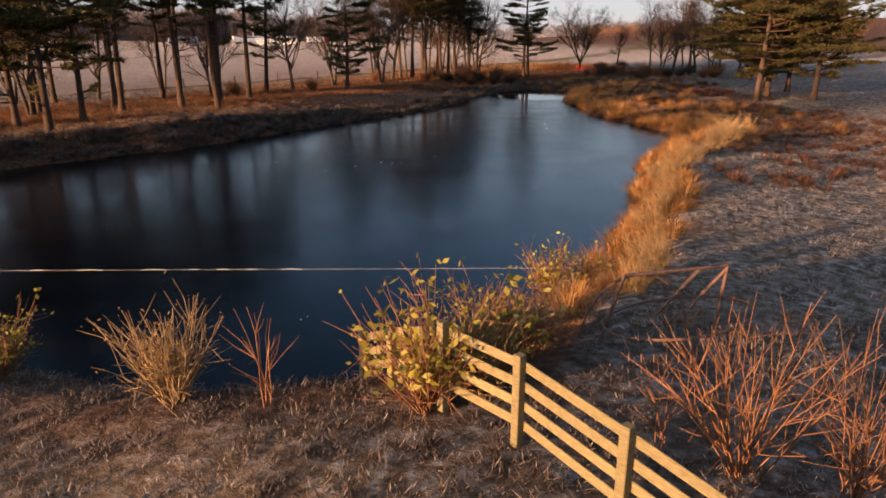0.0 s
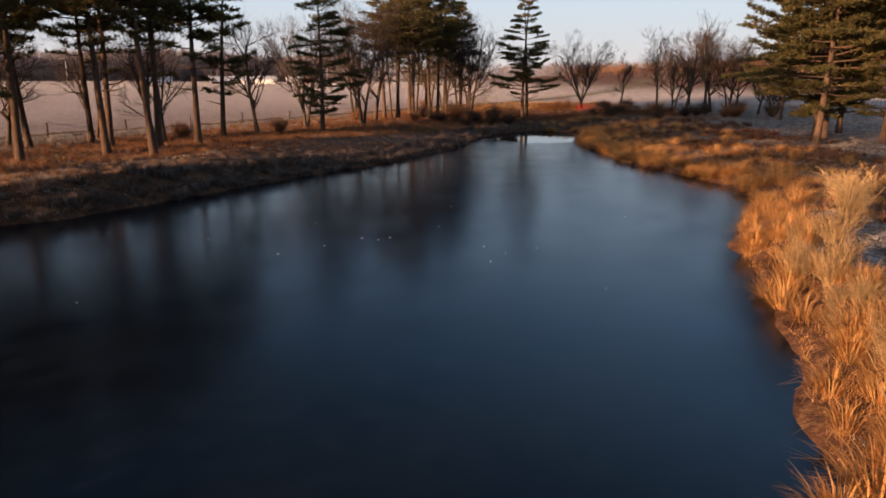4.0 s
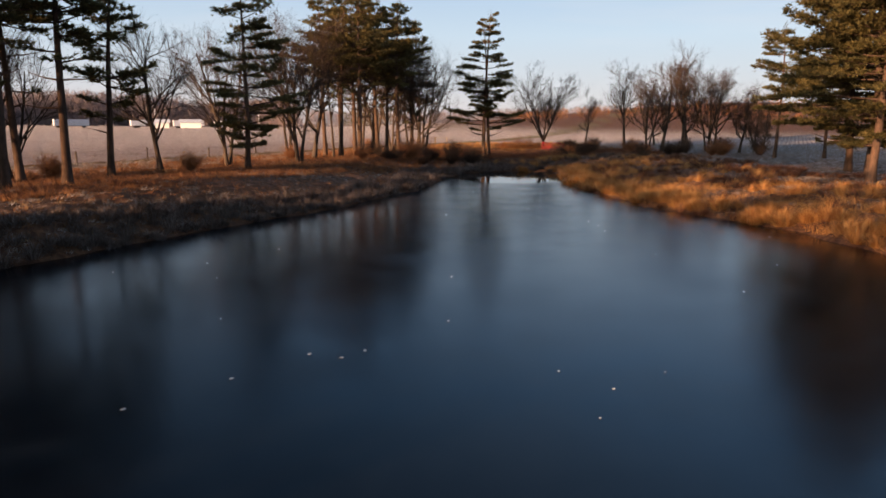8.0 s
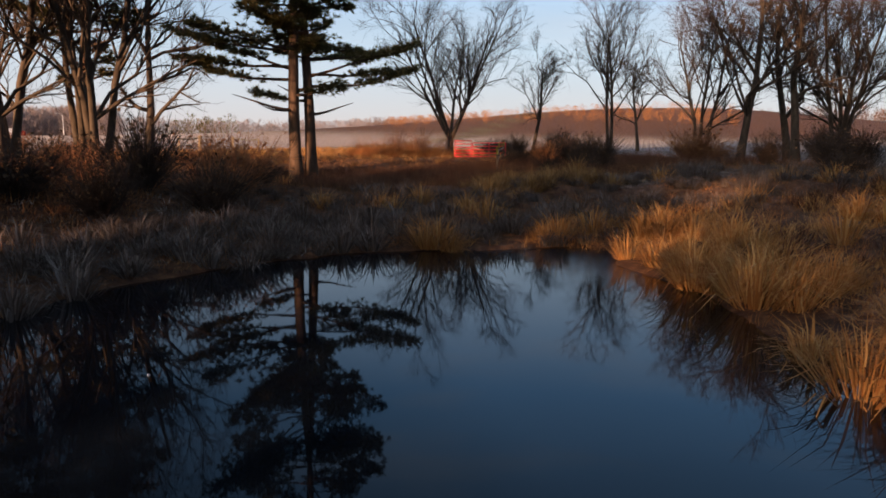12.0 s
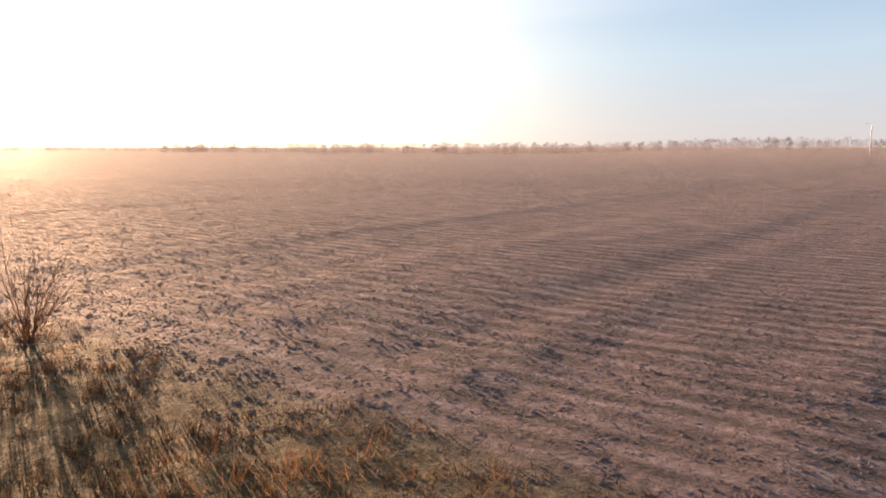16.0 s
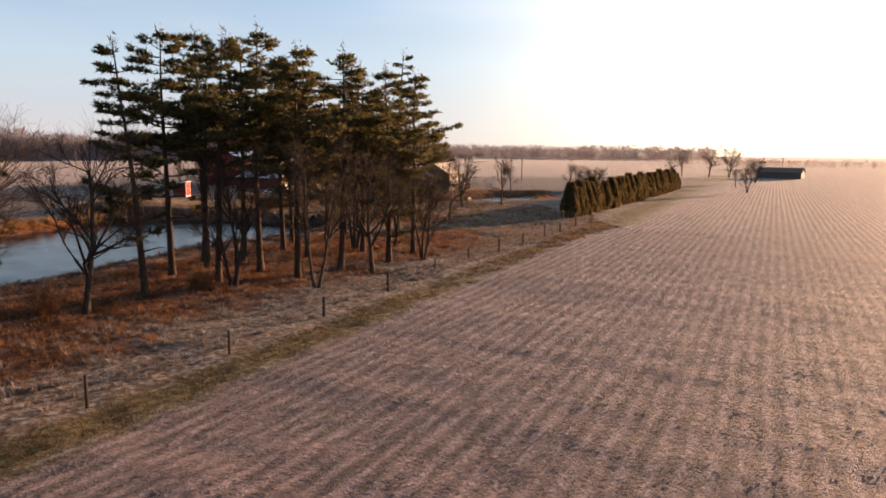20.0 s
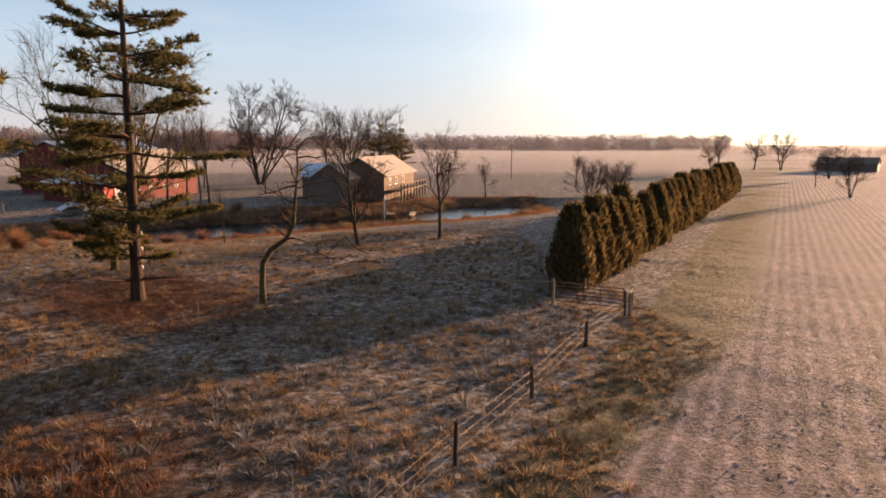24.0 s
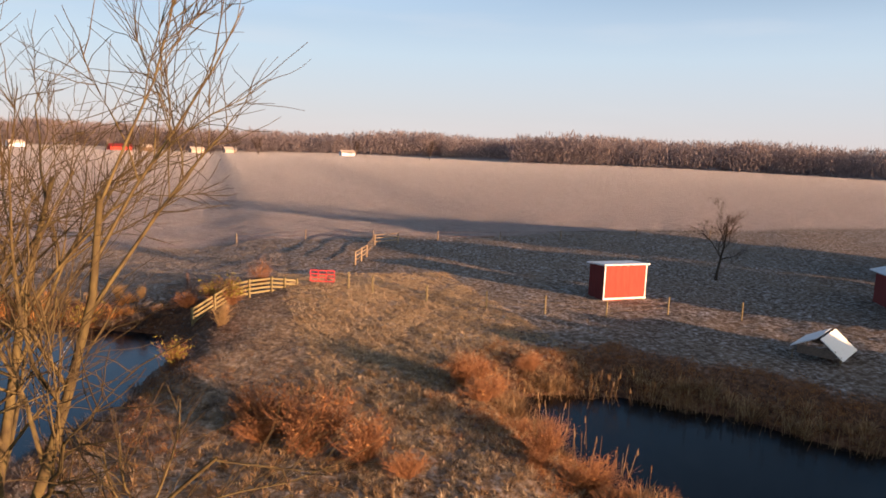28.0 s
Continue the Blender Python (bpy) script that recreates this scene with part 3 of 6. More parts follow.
# ---- trees ----
def bend(p, d, length, n, rng, droop=0.0, wild=0.12):
    """A wandering polyline from p along d."""
    pts, d = [np.array(p, float)], np.array(d, float)
    for _ in range(n):
        d = d + rng.normal(size=3) * wild + np.array([0, 0, droop])
        d /= np.linalg.norm(d)
        pts.append(pts[-1] + d * length / n)
    return np.array(pts), d


def pine_meshes(height, seed, bare=0.3, spread=3.6, lean=0.02, fine=1.0, gap=1.45, low=()):
    """Trunk, limbs and needle crown of a white pine."""
    rng = np.random.default_rng(seed)
    r0 = height * 0.0155
    trunk, _ = bend((0, 0, -0.3), (rng.normal() * lean, rng.normal() * lean, 1), height + 0.3, 12, rng, 0.02, 0.018)
    rad = np.linspace(r0, 0.03, 13)
    rad[0] *= 1.35
    limbs, cs, ds = [], [], []

    def bough(z, a, L, needles):
        f = z / height
        i = np.interp(z, trunk[:, 2], np.arange(13))
        i0 = int(min(i, 11))
        p = trunk[i0] + (trunk[i0 + 1] - trunk[i0]) * (i - i0)
        up = rng.uniform(-0.12, 0.22) + 0.35 * max(0, f - 0.75)
        pts, _ = bend(p, (math.cos(a), math.sin(a), up), L, 5, rng, 0.03, 0.07)
        limbs.append((pts, np.linspace(r0 * 0.3 * (1 - f * 0.6), 0.012, 6)))
        if not needles:
            return
        n = int(15 * L * fine * needles) + 4
        t = rng.uniform(0.28, 1.0, n) ** 0.75 * 5
        ti = np.minimum(t.astype(int), 4)
        c = pts[ti] + (pts[ti + 1] - pts[ti]) * (t - ti)[:, None]
        side = np.array([-math.sin(a), math.cos(a), 0])
        out = np.array([math.cos(a), math.sin(a), 0])
        s = rng.normal(size=n) * (0.12 + 0.24 * L * np.clip(1.15 - t / 5, 0.15, 1))
        c = c + s[:, None] * side + rng.normal(size=(n, 3)) * [0.06, 0.06, 0.07] + [0, 0, 0.06]
        for q in range(int(8 * fine)):
            dd = out * 0.7 + side * np.sign(s)[:, None] * 0.5 + rng.normal(size=(n, 3)) * [0.7, 0.7, 0.5] + [0, 0, 0.3]
            cs.append(c)
            ds.append(dd)

    z = height * bare * 0.55
    while z < height * 0.985:
        f = z / height
        crown = f > bare
        prof = min(1.0, 0.35 + (f - bare) * 3.5) * (1 - ((f - bare) / (1 - bare)) ** 1.6 * 0.86) if crown else 0.5
        for k in range(rng.integers(2, 6) if crown else rng.integers(0, 3)):
            bough(z, rng.uniform(0, 2 * math.pi), spread * prof * rng.uniform(0.55, 1.15), 1.0 if crown else 0.4 * (rng.random() > 0.75))
        z += height * rng.uniform(0.022, 0.05) * gap / (1.25 if fine > 1 else 1.0)
    for z, a, L in low:
        bough(z, radians(a), L, 1.0)
    for q in range(60):
        c = trunk[-1] + rng.normal(size=3) * [0.15, 0.15, 0.5] - [0, 0, 0.4]
        cs.append(c[None])
        ds.append(rng.normal(size=(1, 3)) + [0, 0, 0.8])
    c, d = np.concatenate(cs), np.concatenate(ds)
    v, f = blades(c, d, rng.uniform(0.2, 0.46, len(c)) / fine ** 0.6, rng.uniform(0.06, 0.12, len(c)) / fine, rng)
    return (mesh_np("trunk", *tubes([(trunk, rad)], 9), M_PINEBARK, True), mesh_np("limb_structure", *tubes(limbs, 4), M_PINEBARK),
            mesh_np("crown", v, f, M_NEEDLE))


def bare_meshes(height, seed, stems=1, spread=0.62, kids=(8, 6, 5), fork=0.3, wild=0.1, bark=None, twig=None, thick=0.018, twigs=4, splay=1.0, weep=0.02, reach=1.0):
    """Trunk, limbs and twigs of a leafless tree."""
    rng = np.random.default_rng(seed)
    trunk, limbs, twg = [], [], []
    r0 = height * thick

    def grow(p, d, L, r, lev):
        n = 6 if lev == 0 else 4
        pts, dd = bend(p, d, L, n, rng, weep if lev else 0.03, wild * (0.35 if lev == 0 else 1))
        rr = np.linspace(r, max(r * (0.35 if lev < 3 else 0.3), 0.004), n + 1)
        if lev == 0:
            rr[0] *= 1.3
        (trunk if lev == 0 else limbs if lev < 3 else twg).append((pts, rr))
        if lev >= 3:
            return
        cnt = kids[lev]
        for k in range(cnt + rng.integers(-1, 2)):
            t = rng.uniform(fork if lev == 0 else 0.25, 1.0) * n
            i = min(int(t), n - 1)
            q = pts[i] + (pts[i + 1] - pts[i]) * (t - i)
            ax = pts[i + 1] - pts[i]
            ax /= np.linalg.norm(ax)
            o = rng.normal(size=3)
            o -= ax * (o @ ax)
            o /= np.linalg.norm(o)
            s = rng.uniform(0.5, 1.0) * (spread if lev == 0 else 0.75)
            nd = ax * (1 - s * 0.55) + o * s + np.array([0, 0, 0.22])
            grow(q, nd, L * reach * rng.uniform(0.42, 0.68) * (1.15 - 0.45 * t / n), max(np.interp(t, np.arange(n + 1), rr) * 0.6, 0.006), lev + 1)
        if lev == 2:
            for k in range(twigs):
                t = rng.uniform(0.2, 1.0) * n
                i = min(int(t), n - 1)
                grow(pts[i] + (pts[i + 1] - pts[i]) * (t - i), dd + rng.normal(size=3) * 0.6, L * rng.uniform(0.35, 0.7), 0.008, 3)

    for s in range(stems):
        a = rng.uniform(0, 6.28) if stems == 1 else s * 6.28 / stems + rng.uniform(-0.3, 0.3)
        tilt = 0.04 if stems == 1 else rng.uniform(0.14, 0.3) * splay
        low = height * 0.12 if splay > 2 else -0.25
        grow((math.cos(a) * 0.12 * (stems > 1), math.sin(a) * 0.12 * (stems > 1), low), (math.cos(a) * tilt, math.sin(a) * tilt, 1),
             height * rng.uniform(0.62, 0.75), r0 * (1 if stems == 1 else 0.75), 0)
    if splay > 2:
        trunk.append((np.array([[0, 0, -0.3], [0.03, 0, height * 0.06], [0, 0.02, height * 0.17]]), [r0 * 1.7, r0 * 1.25, r0 * 1.0]))
    out = [mesh_np("trunk", *tubes(trunk, 8), bark or M_BARK, True), mesh_np("limb_structure", *tubes(limbs, 4), bark or M_BARK)]
    if twg:
        out.append(mesh_np("twig_crown", *tubes(twg, 3), twig or M_TWIG))
    return out


def tree(meshes, x, y, scale, turn, label, category="tree", group="", z=None, lean=0.0, name=None):
    zz = float(land(x, y)) if z is None else z
    ob = thing(name or ("pine_tree" if category == "pine tree" else "bare_tree"), pose(x, y, zz - 0.05, lean, 0, turn) @ Matrix.Diagonal((scale, scale, scale, 1)), label, category, group)
    for me in meshes:
        nm = me.name.split(".")[0]
        p = part(nm, me, None, ob)
        if nm != "trunk":
            p["kind"] = "stuff"
    return ob


PINES = [pine_meshes(17, 11, 0.2, 5.6, 0.02, 1.0, 1.15), pine_meshes(17, 12, 0.45, 5.2, 0.02, 1.0, 1.2), pine_meshes(17, 13, 0.48, 5.4, 0.02, 1.0, 1.2), pine_meshes(17, 14, 0.22, 4.3),
         pine_meshes(17, 18, 0.13, 7.4, 0.02, 1.25, 1.1), pine_meshes(17, 19, 0.15, 7.0, 0.02, 1.25, 1.1)]
FINE_PINES = [pine_meshes(17, 15, 0.11, 5.3, 0.02, 2.05), pine_meshes(17, 16, 0.3, 5.0, 0.03, 2.3, 1.6, ((4.0, 0, 4.9), (4.4, -16, 4.6), (4.5, 16, 4.6), (5.1, -4, 5.2), (3.4, 160, 2.4), (5.2, 50, 4.2)))]
BARES = [bare_meshes(12, 21, 1, 0.95, (13, 8, 6), 0.22, 0.2, None, None, 0.017, 7), bare_meshes(12, 22, 1, 0.7, (12, 8, 6), 0.3, 0.2, None, None, 0.017, 7), bare_meshes(12, 23, 3, 0.75, (10, 7, 6), 0.2, 0.19, None, None, 0.015, 6), bare_meshes(12, 24, 2, 0.75, (10, 7, 6), 0.28, 0.19, None, None, 0.016, 6),
         bare_meshes(12, 25, 1, 0.32, (10, 4, 3), 0.45, 0.07, None, None, 0.011),
         bare_meshes(12, 26, 6, 0.7, (7, 6, 4), 0.12, 0.17, None, None, 0.019, 4, 3.4),
         bare_meshes(12, 27, 7, 0.9, (13, 7, 5), 0.2, 0.19, None, None, 0.012, 8, 2.0, 0.0, 0.7), bare_meshes(12, 28, 4, 0.75, (9, 7, 6), 0.16, 0.14, M_LICHEN, M_LICHTWIG, 0.0125, 6, 2.1),
         bare_meshes(12, 29, 7, 0.75, (9, 7, 5), 0.14, 0.12, None, None, 0.0145, 5, 2.9),
         bare_meshes(12, 30, 1, 1.1, (12, 7, 6), 0.18, 0.28, None, None, 0.022, 6, 1.0, -0.03, 0.8)]

# pines along the pond and field: x, y, height, shape
for k, (x, y, hgt, v) in enumerate([
        (-37.5, 58.5, 18, 1), (-35, 63, 18, 0), (-33, 57, 18, 1), (-31, 66.5, 19, 2), (-28.2, 60, 18, 1), (-28, 70, 18.5, 1), (-25, 66.5, 20, 2), (-22.6, 71, 19, 2),
        (-20.9, 65.5, 20, 1), (-18.9, 68.2, 19.5, 1), (-18.9, 75.2, 18, 3), (-23, 61.5, 20, 1), (-19.8, 61.5, 19, 2), (-25.8, 56, 19, 1), (-26.2, 50.5, 18, 0), (-26.3, 46.2, 19, 0), (-29.5, 48, 18, 0), (-31.4, 43, 19, 0), (-33, 36.5, 19, 0),
        (-38.95, 25.0, 22, 0), (-11.3, 83, 15.5, 0), (-2.5, 98.5, 17, 1), (1.8, 103.8, 16, 2), (-4.5, 101, 17, 2), (-6.2, 102.5, 16, 1), (-3, 106, 17, 1), (-0.3, 109.5, 17.5, 2),
        (0.7, 112, 16.5, 1), (-1, 111, 17, 2), (-4.6, 108, 16, 1), (4.2, 118, 16, 3), (12.75, 112.3, 17, 3), (13.37, 112.35, 16, 1),
        (30.9, 69.2, 18.5, 4), (33.4, 72.5, 19, 5), (35.2, 77, 18, 4), (38.8, 79.4, 18, 5), (37, 70, 18, 4), (43.3, 99.6, 14, 2), (47.5, 97, 13, 0)]):
    close = (x, y) in ((-38.95, 25.0), (12.75, 112.3), (13.37, 112.35), (-11.3, 83))
    if x < -15 and y > 42:
        hgt *= 0.88
    tree(FINE_PINES[0 if x < 0 else 1] if close else PINES[v], x, y, hgt / 17, {12.75: 150, 13.37: 0}.get(x, k * 77 % 360), "tall white pine with dark green tiered boughs in rusty grass", "pine tree", "pines by the pond")

# leafless trees: x, y, height, shape
for k, (x, y, hgt, v) in enumerate([
        (-8, 91, 15, 2), (-32.3, 54.7, 14.5, 2), (-37.1, 44.6, 13, 3), (-5.3, 101.5, 13, 4), (5.3, 113.5, 15, 2), (3.9, 118, 15, 3), (-0.3, 123.9, 16, 2), (6.0, 127.25, 13, 9), (-2.4, 108, 15, 3), (-7.2, 99, 15, 0), (1.6, 115.4, 15, 2), (-9.4, 96.2, 13, 3), (-13.6, 87.5, 13, 2), (-17, 80, 12, 0), (-24, 73, 11, 2), (-29.5, 74, 10, 3), (-33.5, 68, 11, 0), (-38, 62, 10, 2), (-36, 54, 12, 3),
        (24.8, 128.9, 11, 8), (31.7, 130.5, 9.5, 1), (37.2, 115.4, 14, 0), (39.4, 113.6, 14.5, 1), (41.2, 116, 13.5, 0), (43.2, 114.4, 12.5, 2), (45.2, 116.2, 11.5, 0), (47.2, 113.6, 10, 0), (36, 117.2, 11, 2), (37.8, 130, 12.5, 3), (49, 112, 8, 6), (47.5, 141, 11, 1), (58, 128, 9, 0),
        (-34.5, 14.9, 15, 7), (-51.1, 5.6, 10.5, 0), (-58.3, 3.3, 10.5, 1), (-39.2, 0.5, 6, 4), (-32.6, -75.8, 24, 6),
        (3.4, -33.5, 8, 1), (-27.9, -25.3, 15, 4), (-29.7, -27.5, 15, 4), (-31, -29.1, 14, 4), (-31.9, -30.1, 15.5, 4), (-79, -15.8, 8, 2), (-72, -46, 7, 1)]):
    tree(BARES[v], x, y, hgt / 12, k * 61 % 360, "leafless grey-brown tree with fine bare twigs", "tree", "bare trees")


# ---- cedar hedge ----
def cedar_meshes(height, seed):
    rng = np.random.default_rng(seed)
    n = 3600
    f = rng.random(n) ** 0.8
    r = (0.15 + 1.05 * np.sin(np.clip((1 - f) * 1.05 + 0.1, 0, 1) * 1.75)) * rng.uniform(0.72, 1.05, n)
    a = rng.uniform(0, 6.283, n)
    r *= 1 + 0.16 * np.sin(a * 5 + f * 9)
    c = np.stack([r * np.cos(a), r * np.sin(a), f * height * 0.97], 1)
    d = np.stack([np.cos(a) * 0.35, np.sin(a) * 0.35, np.full(n, 1.0)], 1) + rng.normal(size=(n, 3)) * 0.25
    v, fc = blades(c, d, rng.uniform(0.25, 0.55, n), rng.uniform(0.08, 0.2, n), rng)
    zz = np.linspace(0, height * 0.93, 9)
    core = (0.1 + 0.8 * np.sin(np.clip((1 - zz / height) * 1.05 + 0.1, 0, 1) * 1.75))
    return mesh_np("crown", v, fc, M_CEDAR), mesh_np("core", *tubes([(np.stack([zz * 0, zz * 0, zz], 1), core)], 10), M_CEDAR)


CEDARS = [cedar_meshes(4.7, 31), cedar_meshes(4.7, 32), cedar_meshes(4.7, 33)]
for k in range(44):
    s = k * 2.15
    p = np.array([-63.6, 25.2]) + np.array([-0.579, -0.815]) * s + RNG.normal(size=2) * 0.15
    sc = RNG.uniform(0.9, 1.12)
    ob = thing("cedar_tree", pose(p[0], p[1], float(land(*p)) - 0.05, 0, 0, k * 83 % 360) @ Matrix.Diagonal((sc, sc, sc * RNG.uniform(0.92, 1.1), 1)),
               "dense brownish-green cedar clipped into a hedge row", "cedar", "cedar hedge along the field")
    for me in CEDARS[k % 3]:
        part(me.name.split(".")[0], me, None, ob)


# ---- shrubs and brush ----
def bush_meshes(height, spread, stems, seed, twig, leaf=None, leaves=0, leaf_size=0.09, kids=5):
    """A many-stemmed leafless shrub; some keep a few leaves at the tips."""
    rng = np.random.default_rng(seed)
    st, tw, tips = [], [], []
    for k in range(stems):
        a, t = rng.uniform(0, 6.283), rng.uniform(0.05, 1.0) ** 0.8 * spread
        pts, d = bend((rng.normal() * 0.08, rng.normal() * 0.08, -0.1), (math.cos(a) * t, math.sin(a) * t, 1), height * rng.uniform(0.45, 1.05), 4, rng, -0.01, 0.08)
        st.append((pts, np.linspace(0.016, 0.005, 5)))
        for q in range(kids):
            i = rng.integers(1, 4)
            p2, d2 = bend(pts[i], d + rng.normal(size=3) * 0.5, height * rng.uniform(0.15, 0.4), 2, rng, 0, 0.12)
            tw.append((p2, np.linspace(0.008, 0.003, 3)))
            tips.append(p2)
        tips.append(pts[-3:])
    out = [mesh_np("stem_tangle", *tubes(st, 3), twig), mesh_np("twig_tangle", *tubes(tw, 3), twig)]
    if leaf:
        tip = np.concatenate(tips)
        c = tip[rng.integers(0, len(tip), leaves)] + rng.normal(size=(leaves, 3)) * 0.05
        c = c[c[:, 2] > height * 0.3]
        d = rng.normal(size=c.shape)
        d /= np.linalg.norm(d, axis=1)[:, None]
        w = np.cross(d, rng.normal(size=c.shape))
        w /= np.linalg.norm(w, axis=1)[:, None]
        L = rng.uniform(0.6, 1.3, (len(c), 1)) * leaf_size
        v = np.stack([c, c + d * L * 0.5 + w * L * 0.28, c + d * L, c + d * L * 0.5 - w * L * 0.28], 1).reshape(-1, 3)
        out.append(mesh_np("foliage", v, np.arange(len(v)).reshape(-1, 4), leaf))
    return out


def shrub(meshes, x, y, scale, turn, label, group="", name="shrub", dz=0.0):
    u = math.sin(x * 3.7 + y * 2.3) if name == "brush" else 0.0
    ob = thing(name, pose(x, y, float(land(x, y)) + dz, 0, 0, turn) @ Matrix.Diagonal((scale * (1.15 + 0.35 * u), scale * (1.0 - 0.2 * u), scale * (0.85 + 0.2 * math.sin(turn)), 1) if name == "brush" else (scale, scale, scale, 1)), label, "shrub", group)
    for me in meshes:
        part(me.name.split(".")[0], me, None, ob)["kind"] = "stuff"
    return ob


B_TAN = bush_meshes(1.9, 0.55, 60, 41, M_TANTWIG, M_GOLDGRASS, 500, 0.05, 7)
B_LEAF = bush_meshes(2.3, 0.75, 60, 42, M_REDTWIG, M_YLEAF, 700, 0.15)
B_RED = bush_meshes(2.7, 0.6, 22, 43, M_REDTWIG, None, 0, 0.1, 6)
B_SAP = bush_meshes(2.1, 0.3, 4, 44, M_REDTWIG, None, 0, 0.1, 7)
B_BRUSH = [bush_meshes(2.6, 0.85, 150, 45 + i, M_REDTWIG, M_RUSTGRASS, 500, 0.16, 7) for i in range(3)]
B_DARK = [bush_meshes(2.4, 0.95, 150, 145 + i, M_TWIG, M_BROWNGRASS, 450, 0.14, 7) for i in range(2)]
shrub(B_TAN, -4.4, 10.0, 1.0, 20, "twiggy tan shrub lit by low sun at the bank")
shrub(B_SAP, -2.75, 9.7, 1.0, 70, "slim reddish sapling with bare forked stems")
shrub(B_LEAF, -0.2, 9.3, 1.0, 10, "tangled shrub with yellow-green leaves growing through the board fence")
shrub(B_LEAF, 0.9, 10.6, 0.9, 140, "tangled shrub with yellow-green leaves growing through the board fence")
shrub(B_TAN, 0.5, 9.6, 1.0, 210, "twiggy tan shrub beside the board fence")
shrub(B_RED, 3.7, 7.3, 0.95, 0, "bare shrub of upright orange-red stems")
shrub(B_RED, 4.9, 7.0, 0.85, 130, "bare shrub of upright orange-red stems")
shrub(B_SAP, 2.9, 7.9, 0.8, 30, "slim reddish sapling with bare forked stems")
shrub(B_LEAF, -9.0, 12.6, 0.8, 60, "low shrub with a few frosted leaves by the water")
shrub(B_LEAF, 3.3, 18.9, 1.0, 250, "shrub with yellow-green leaves on the pond bank")
for k, (x, y, sc) in enumerate([(7.4, 23.5, 0.6), (9.0, 27, 0.7), (10.2, 30, 0.75), (11.4, 33, 0.8), (13.2, 36.5, 0.95), (15.6, 39.5, 1.05), (17.2, 42, 1.1), (18.8, 44.6, 1.1), (20.2, 48.0, 0.9),
                                (-16.4, -1.6, 1.25), (-18.6, -1.9, 1.0), (-15.0, -3.2, 0.9), (-24.3, -2.2, 1.15), (-26.6, -2.9, 1.1), (-29.2, -4.6, 0.9), (-32.5, -6.4, 0.9), (-35.5, -8.2, 0.8),
                                (-20.3, 8.2, 1.0), (-22.0, 6.6, 1.05), (-18.8, 9.0, 0.8), (-23.9, 5.0, 0.9), (-25.5, 3.8, 0.7), (1.6, 12.2, 0.6),
                                (27.8, 124.6, 0.7), (30, 122, 0.8), (31.5, 126, 0.9), (28.5, 130, 0.8), (31.5, 112, 0.9), (36, 108, 1.0), (33, 104, 0.8), (40, 105, 1.1), (28, 100, 0.7),
                                (2.5, 106, 0.9), (6, 106.5, 0.8), (-1, 103, 0.8), (4.6, 109.5, 0.9), (-9, 95, 0.7), (-15, 80, 0.8), (-22, 74, 0.7), (-1.0, 127.5, 0.6), (1.8, 126.5, 0.6),
                                (-40.5, -20.5, 0.8), (-46, -27.5, 0.9), (-36, -26.5, 0.9), (-30.5, -25, 1.0), (-42, -27.5, 0.9), (-17.5, -3.0, 0.7), (-21.3, -2.6, 0.6), (-28, -3.4, 0.7), (-25.4, -1.4, 0.6), (-31, -5.2, 0.7), (-38.5, -10.2, 0.6), (-14.2, -6.4, 0.7), (-19.7, 7.4, 0.6), (-21.2, 8.6, 0.7), (-23, 7.0, 0.6), (-28, -19.6, 0.8), (-33, -23.8, 0.9), (-48, -29, 0.8),
                                (38.5, 111, 0.9), (34.5, 114.5, 0.8), (42, 108.8, 1.0), (45.5, 106, 1.0), (38, 103.5, 0.8), (30.5, 106, 0.7), (0.5, 98.5, 0.9), (2.8, 100.5, 1.0), (5.2, 102.4, 1.0), (7.8, 104, 1.0), (10.2, 105, 0.9), (4, 98.6, 0.7), (7.2, 100.8, 0.8), (-2.4, 96.5, 0.8), (9.6, 102.2, 0.7), (11.2, 108.5, 0.6), (9.5, 107.4, 0.6),
                                (24.5, 110, 0.7), (26, 111.5, 0.8), (23.8, 112.2, 0.6), (25.4, 113.8, 0.8), (27.2, 114.5, 0.8), (28, 118, 0.7)]):
    dark = y > 94 and k % 3 > 0
    golden = 20 < y < 50 and x > 5
    shrub(B_DARK[k % 2] if dark else B_TAN if golden else B_BRUSH[k % 3], x, y, sc * (0.66 if y < 4 else 1.0), k * 47 % 360,
          "dense dark brown leafless brush by the meadow" if dark else "dense golden-tan leafless brush on the sunny bank" if golden else "dense rust-coloured leafless brush by the water", "dark brush" if dark else "rusty brush", "brush")
for k, (x, y, sc) in enumerate([(22.6, 109.6, 0.42), (23.9, 112.4, 0.5), (23.2, 114.2, 0.42), (25.0, 115.4, 0.5), (24.6, 109.0, 0.5), (25.4, 118.0, 0.5), (26.6, 112.8, 0.6)]):
    shrub(B_DARK[k % 2], x, y, sc, k * 83 % 360, "low dark tangle of dead weeds along the banded posts", "dead weeds", "brush")


for k in range(14):
    y = 15.4 + 1.7 * k
    shrub(B_TAN, 4.6 + 0.335 * (y - 15) + 0.35 * math.sin(k * 2.1), y, 0.6 + 0.15 * math.sin(k * 1.3), k * 67 % 360, "twiggy golden shrub on the sunny pond bank", "golden bank shrubs")
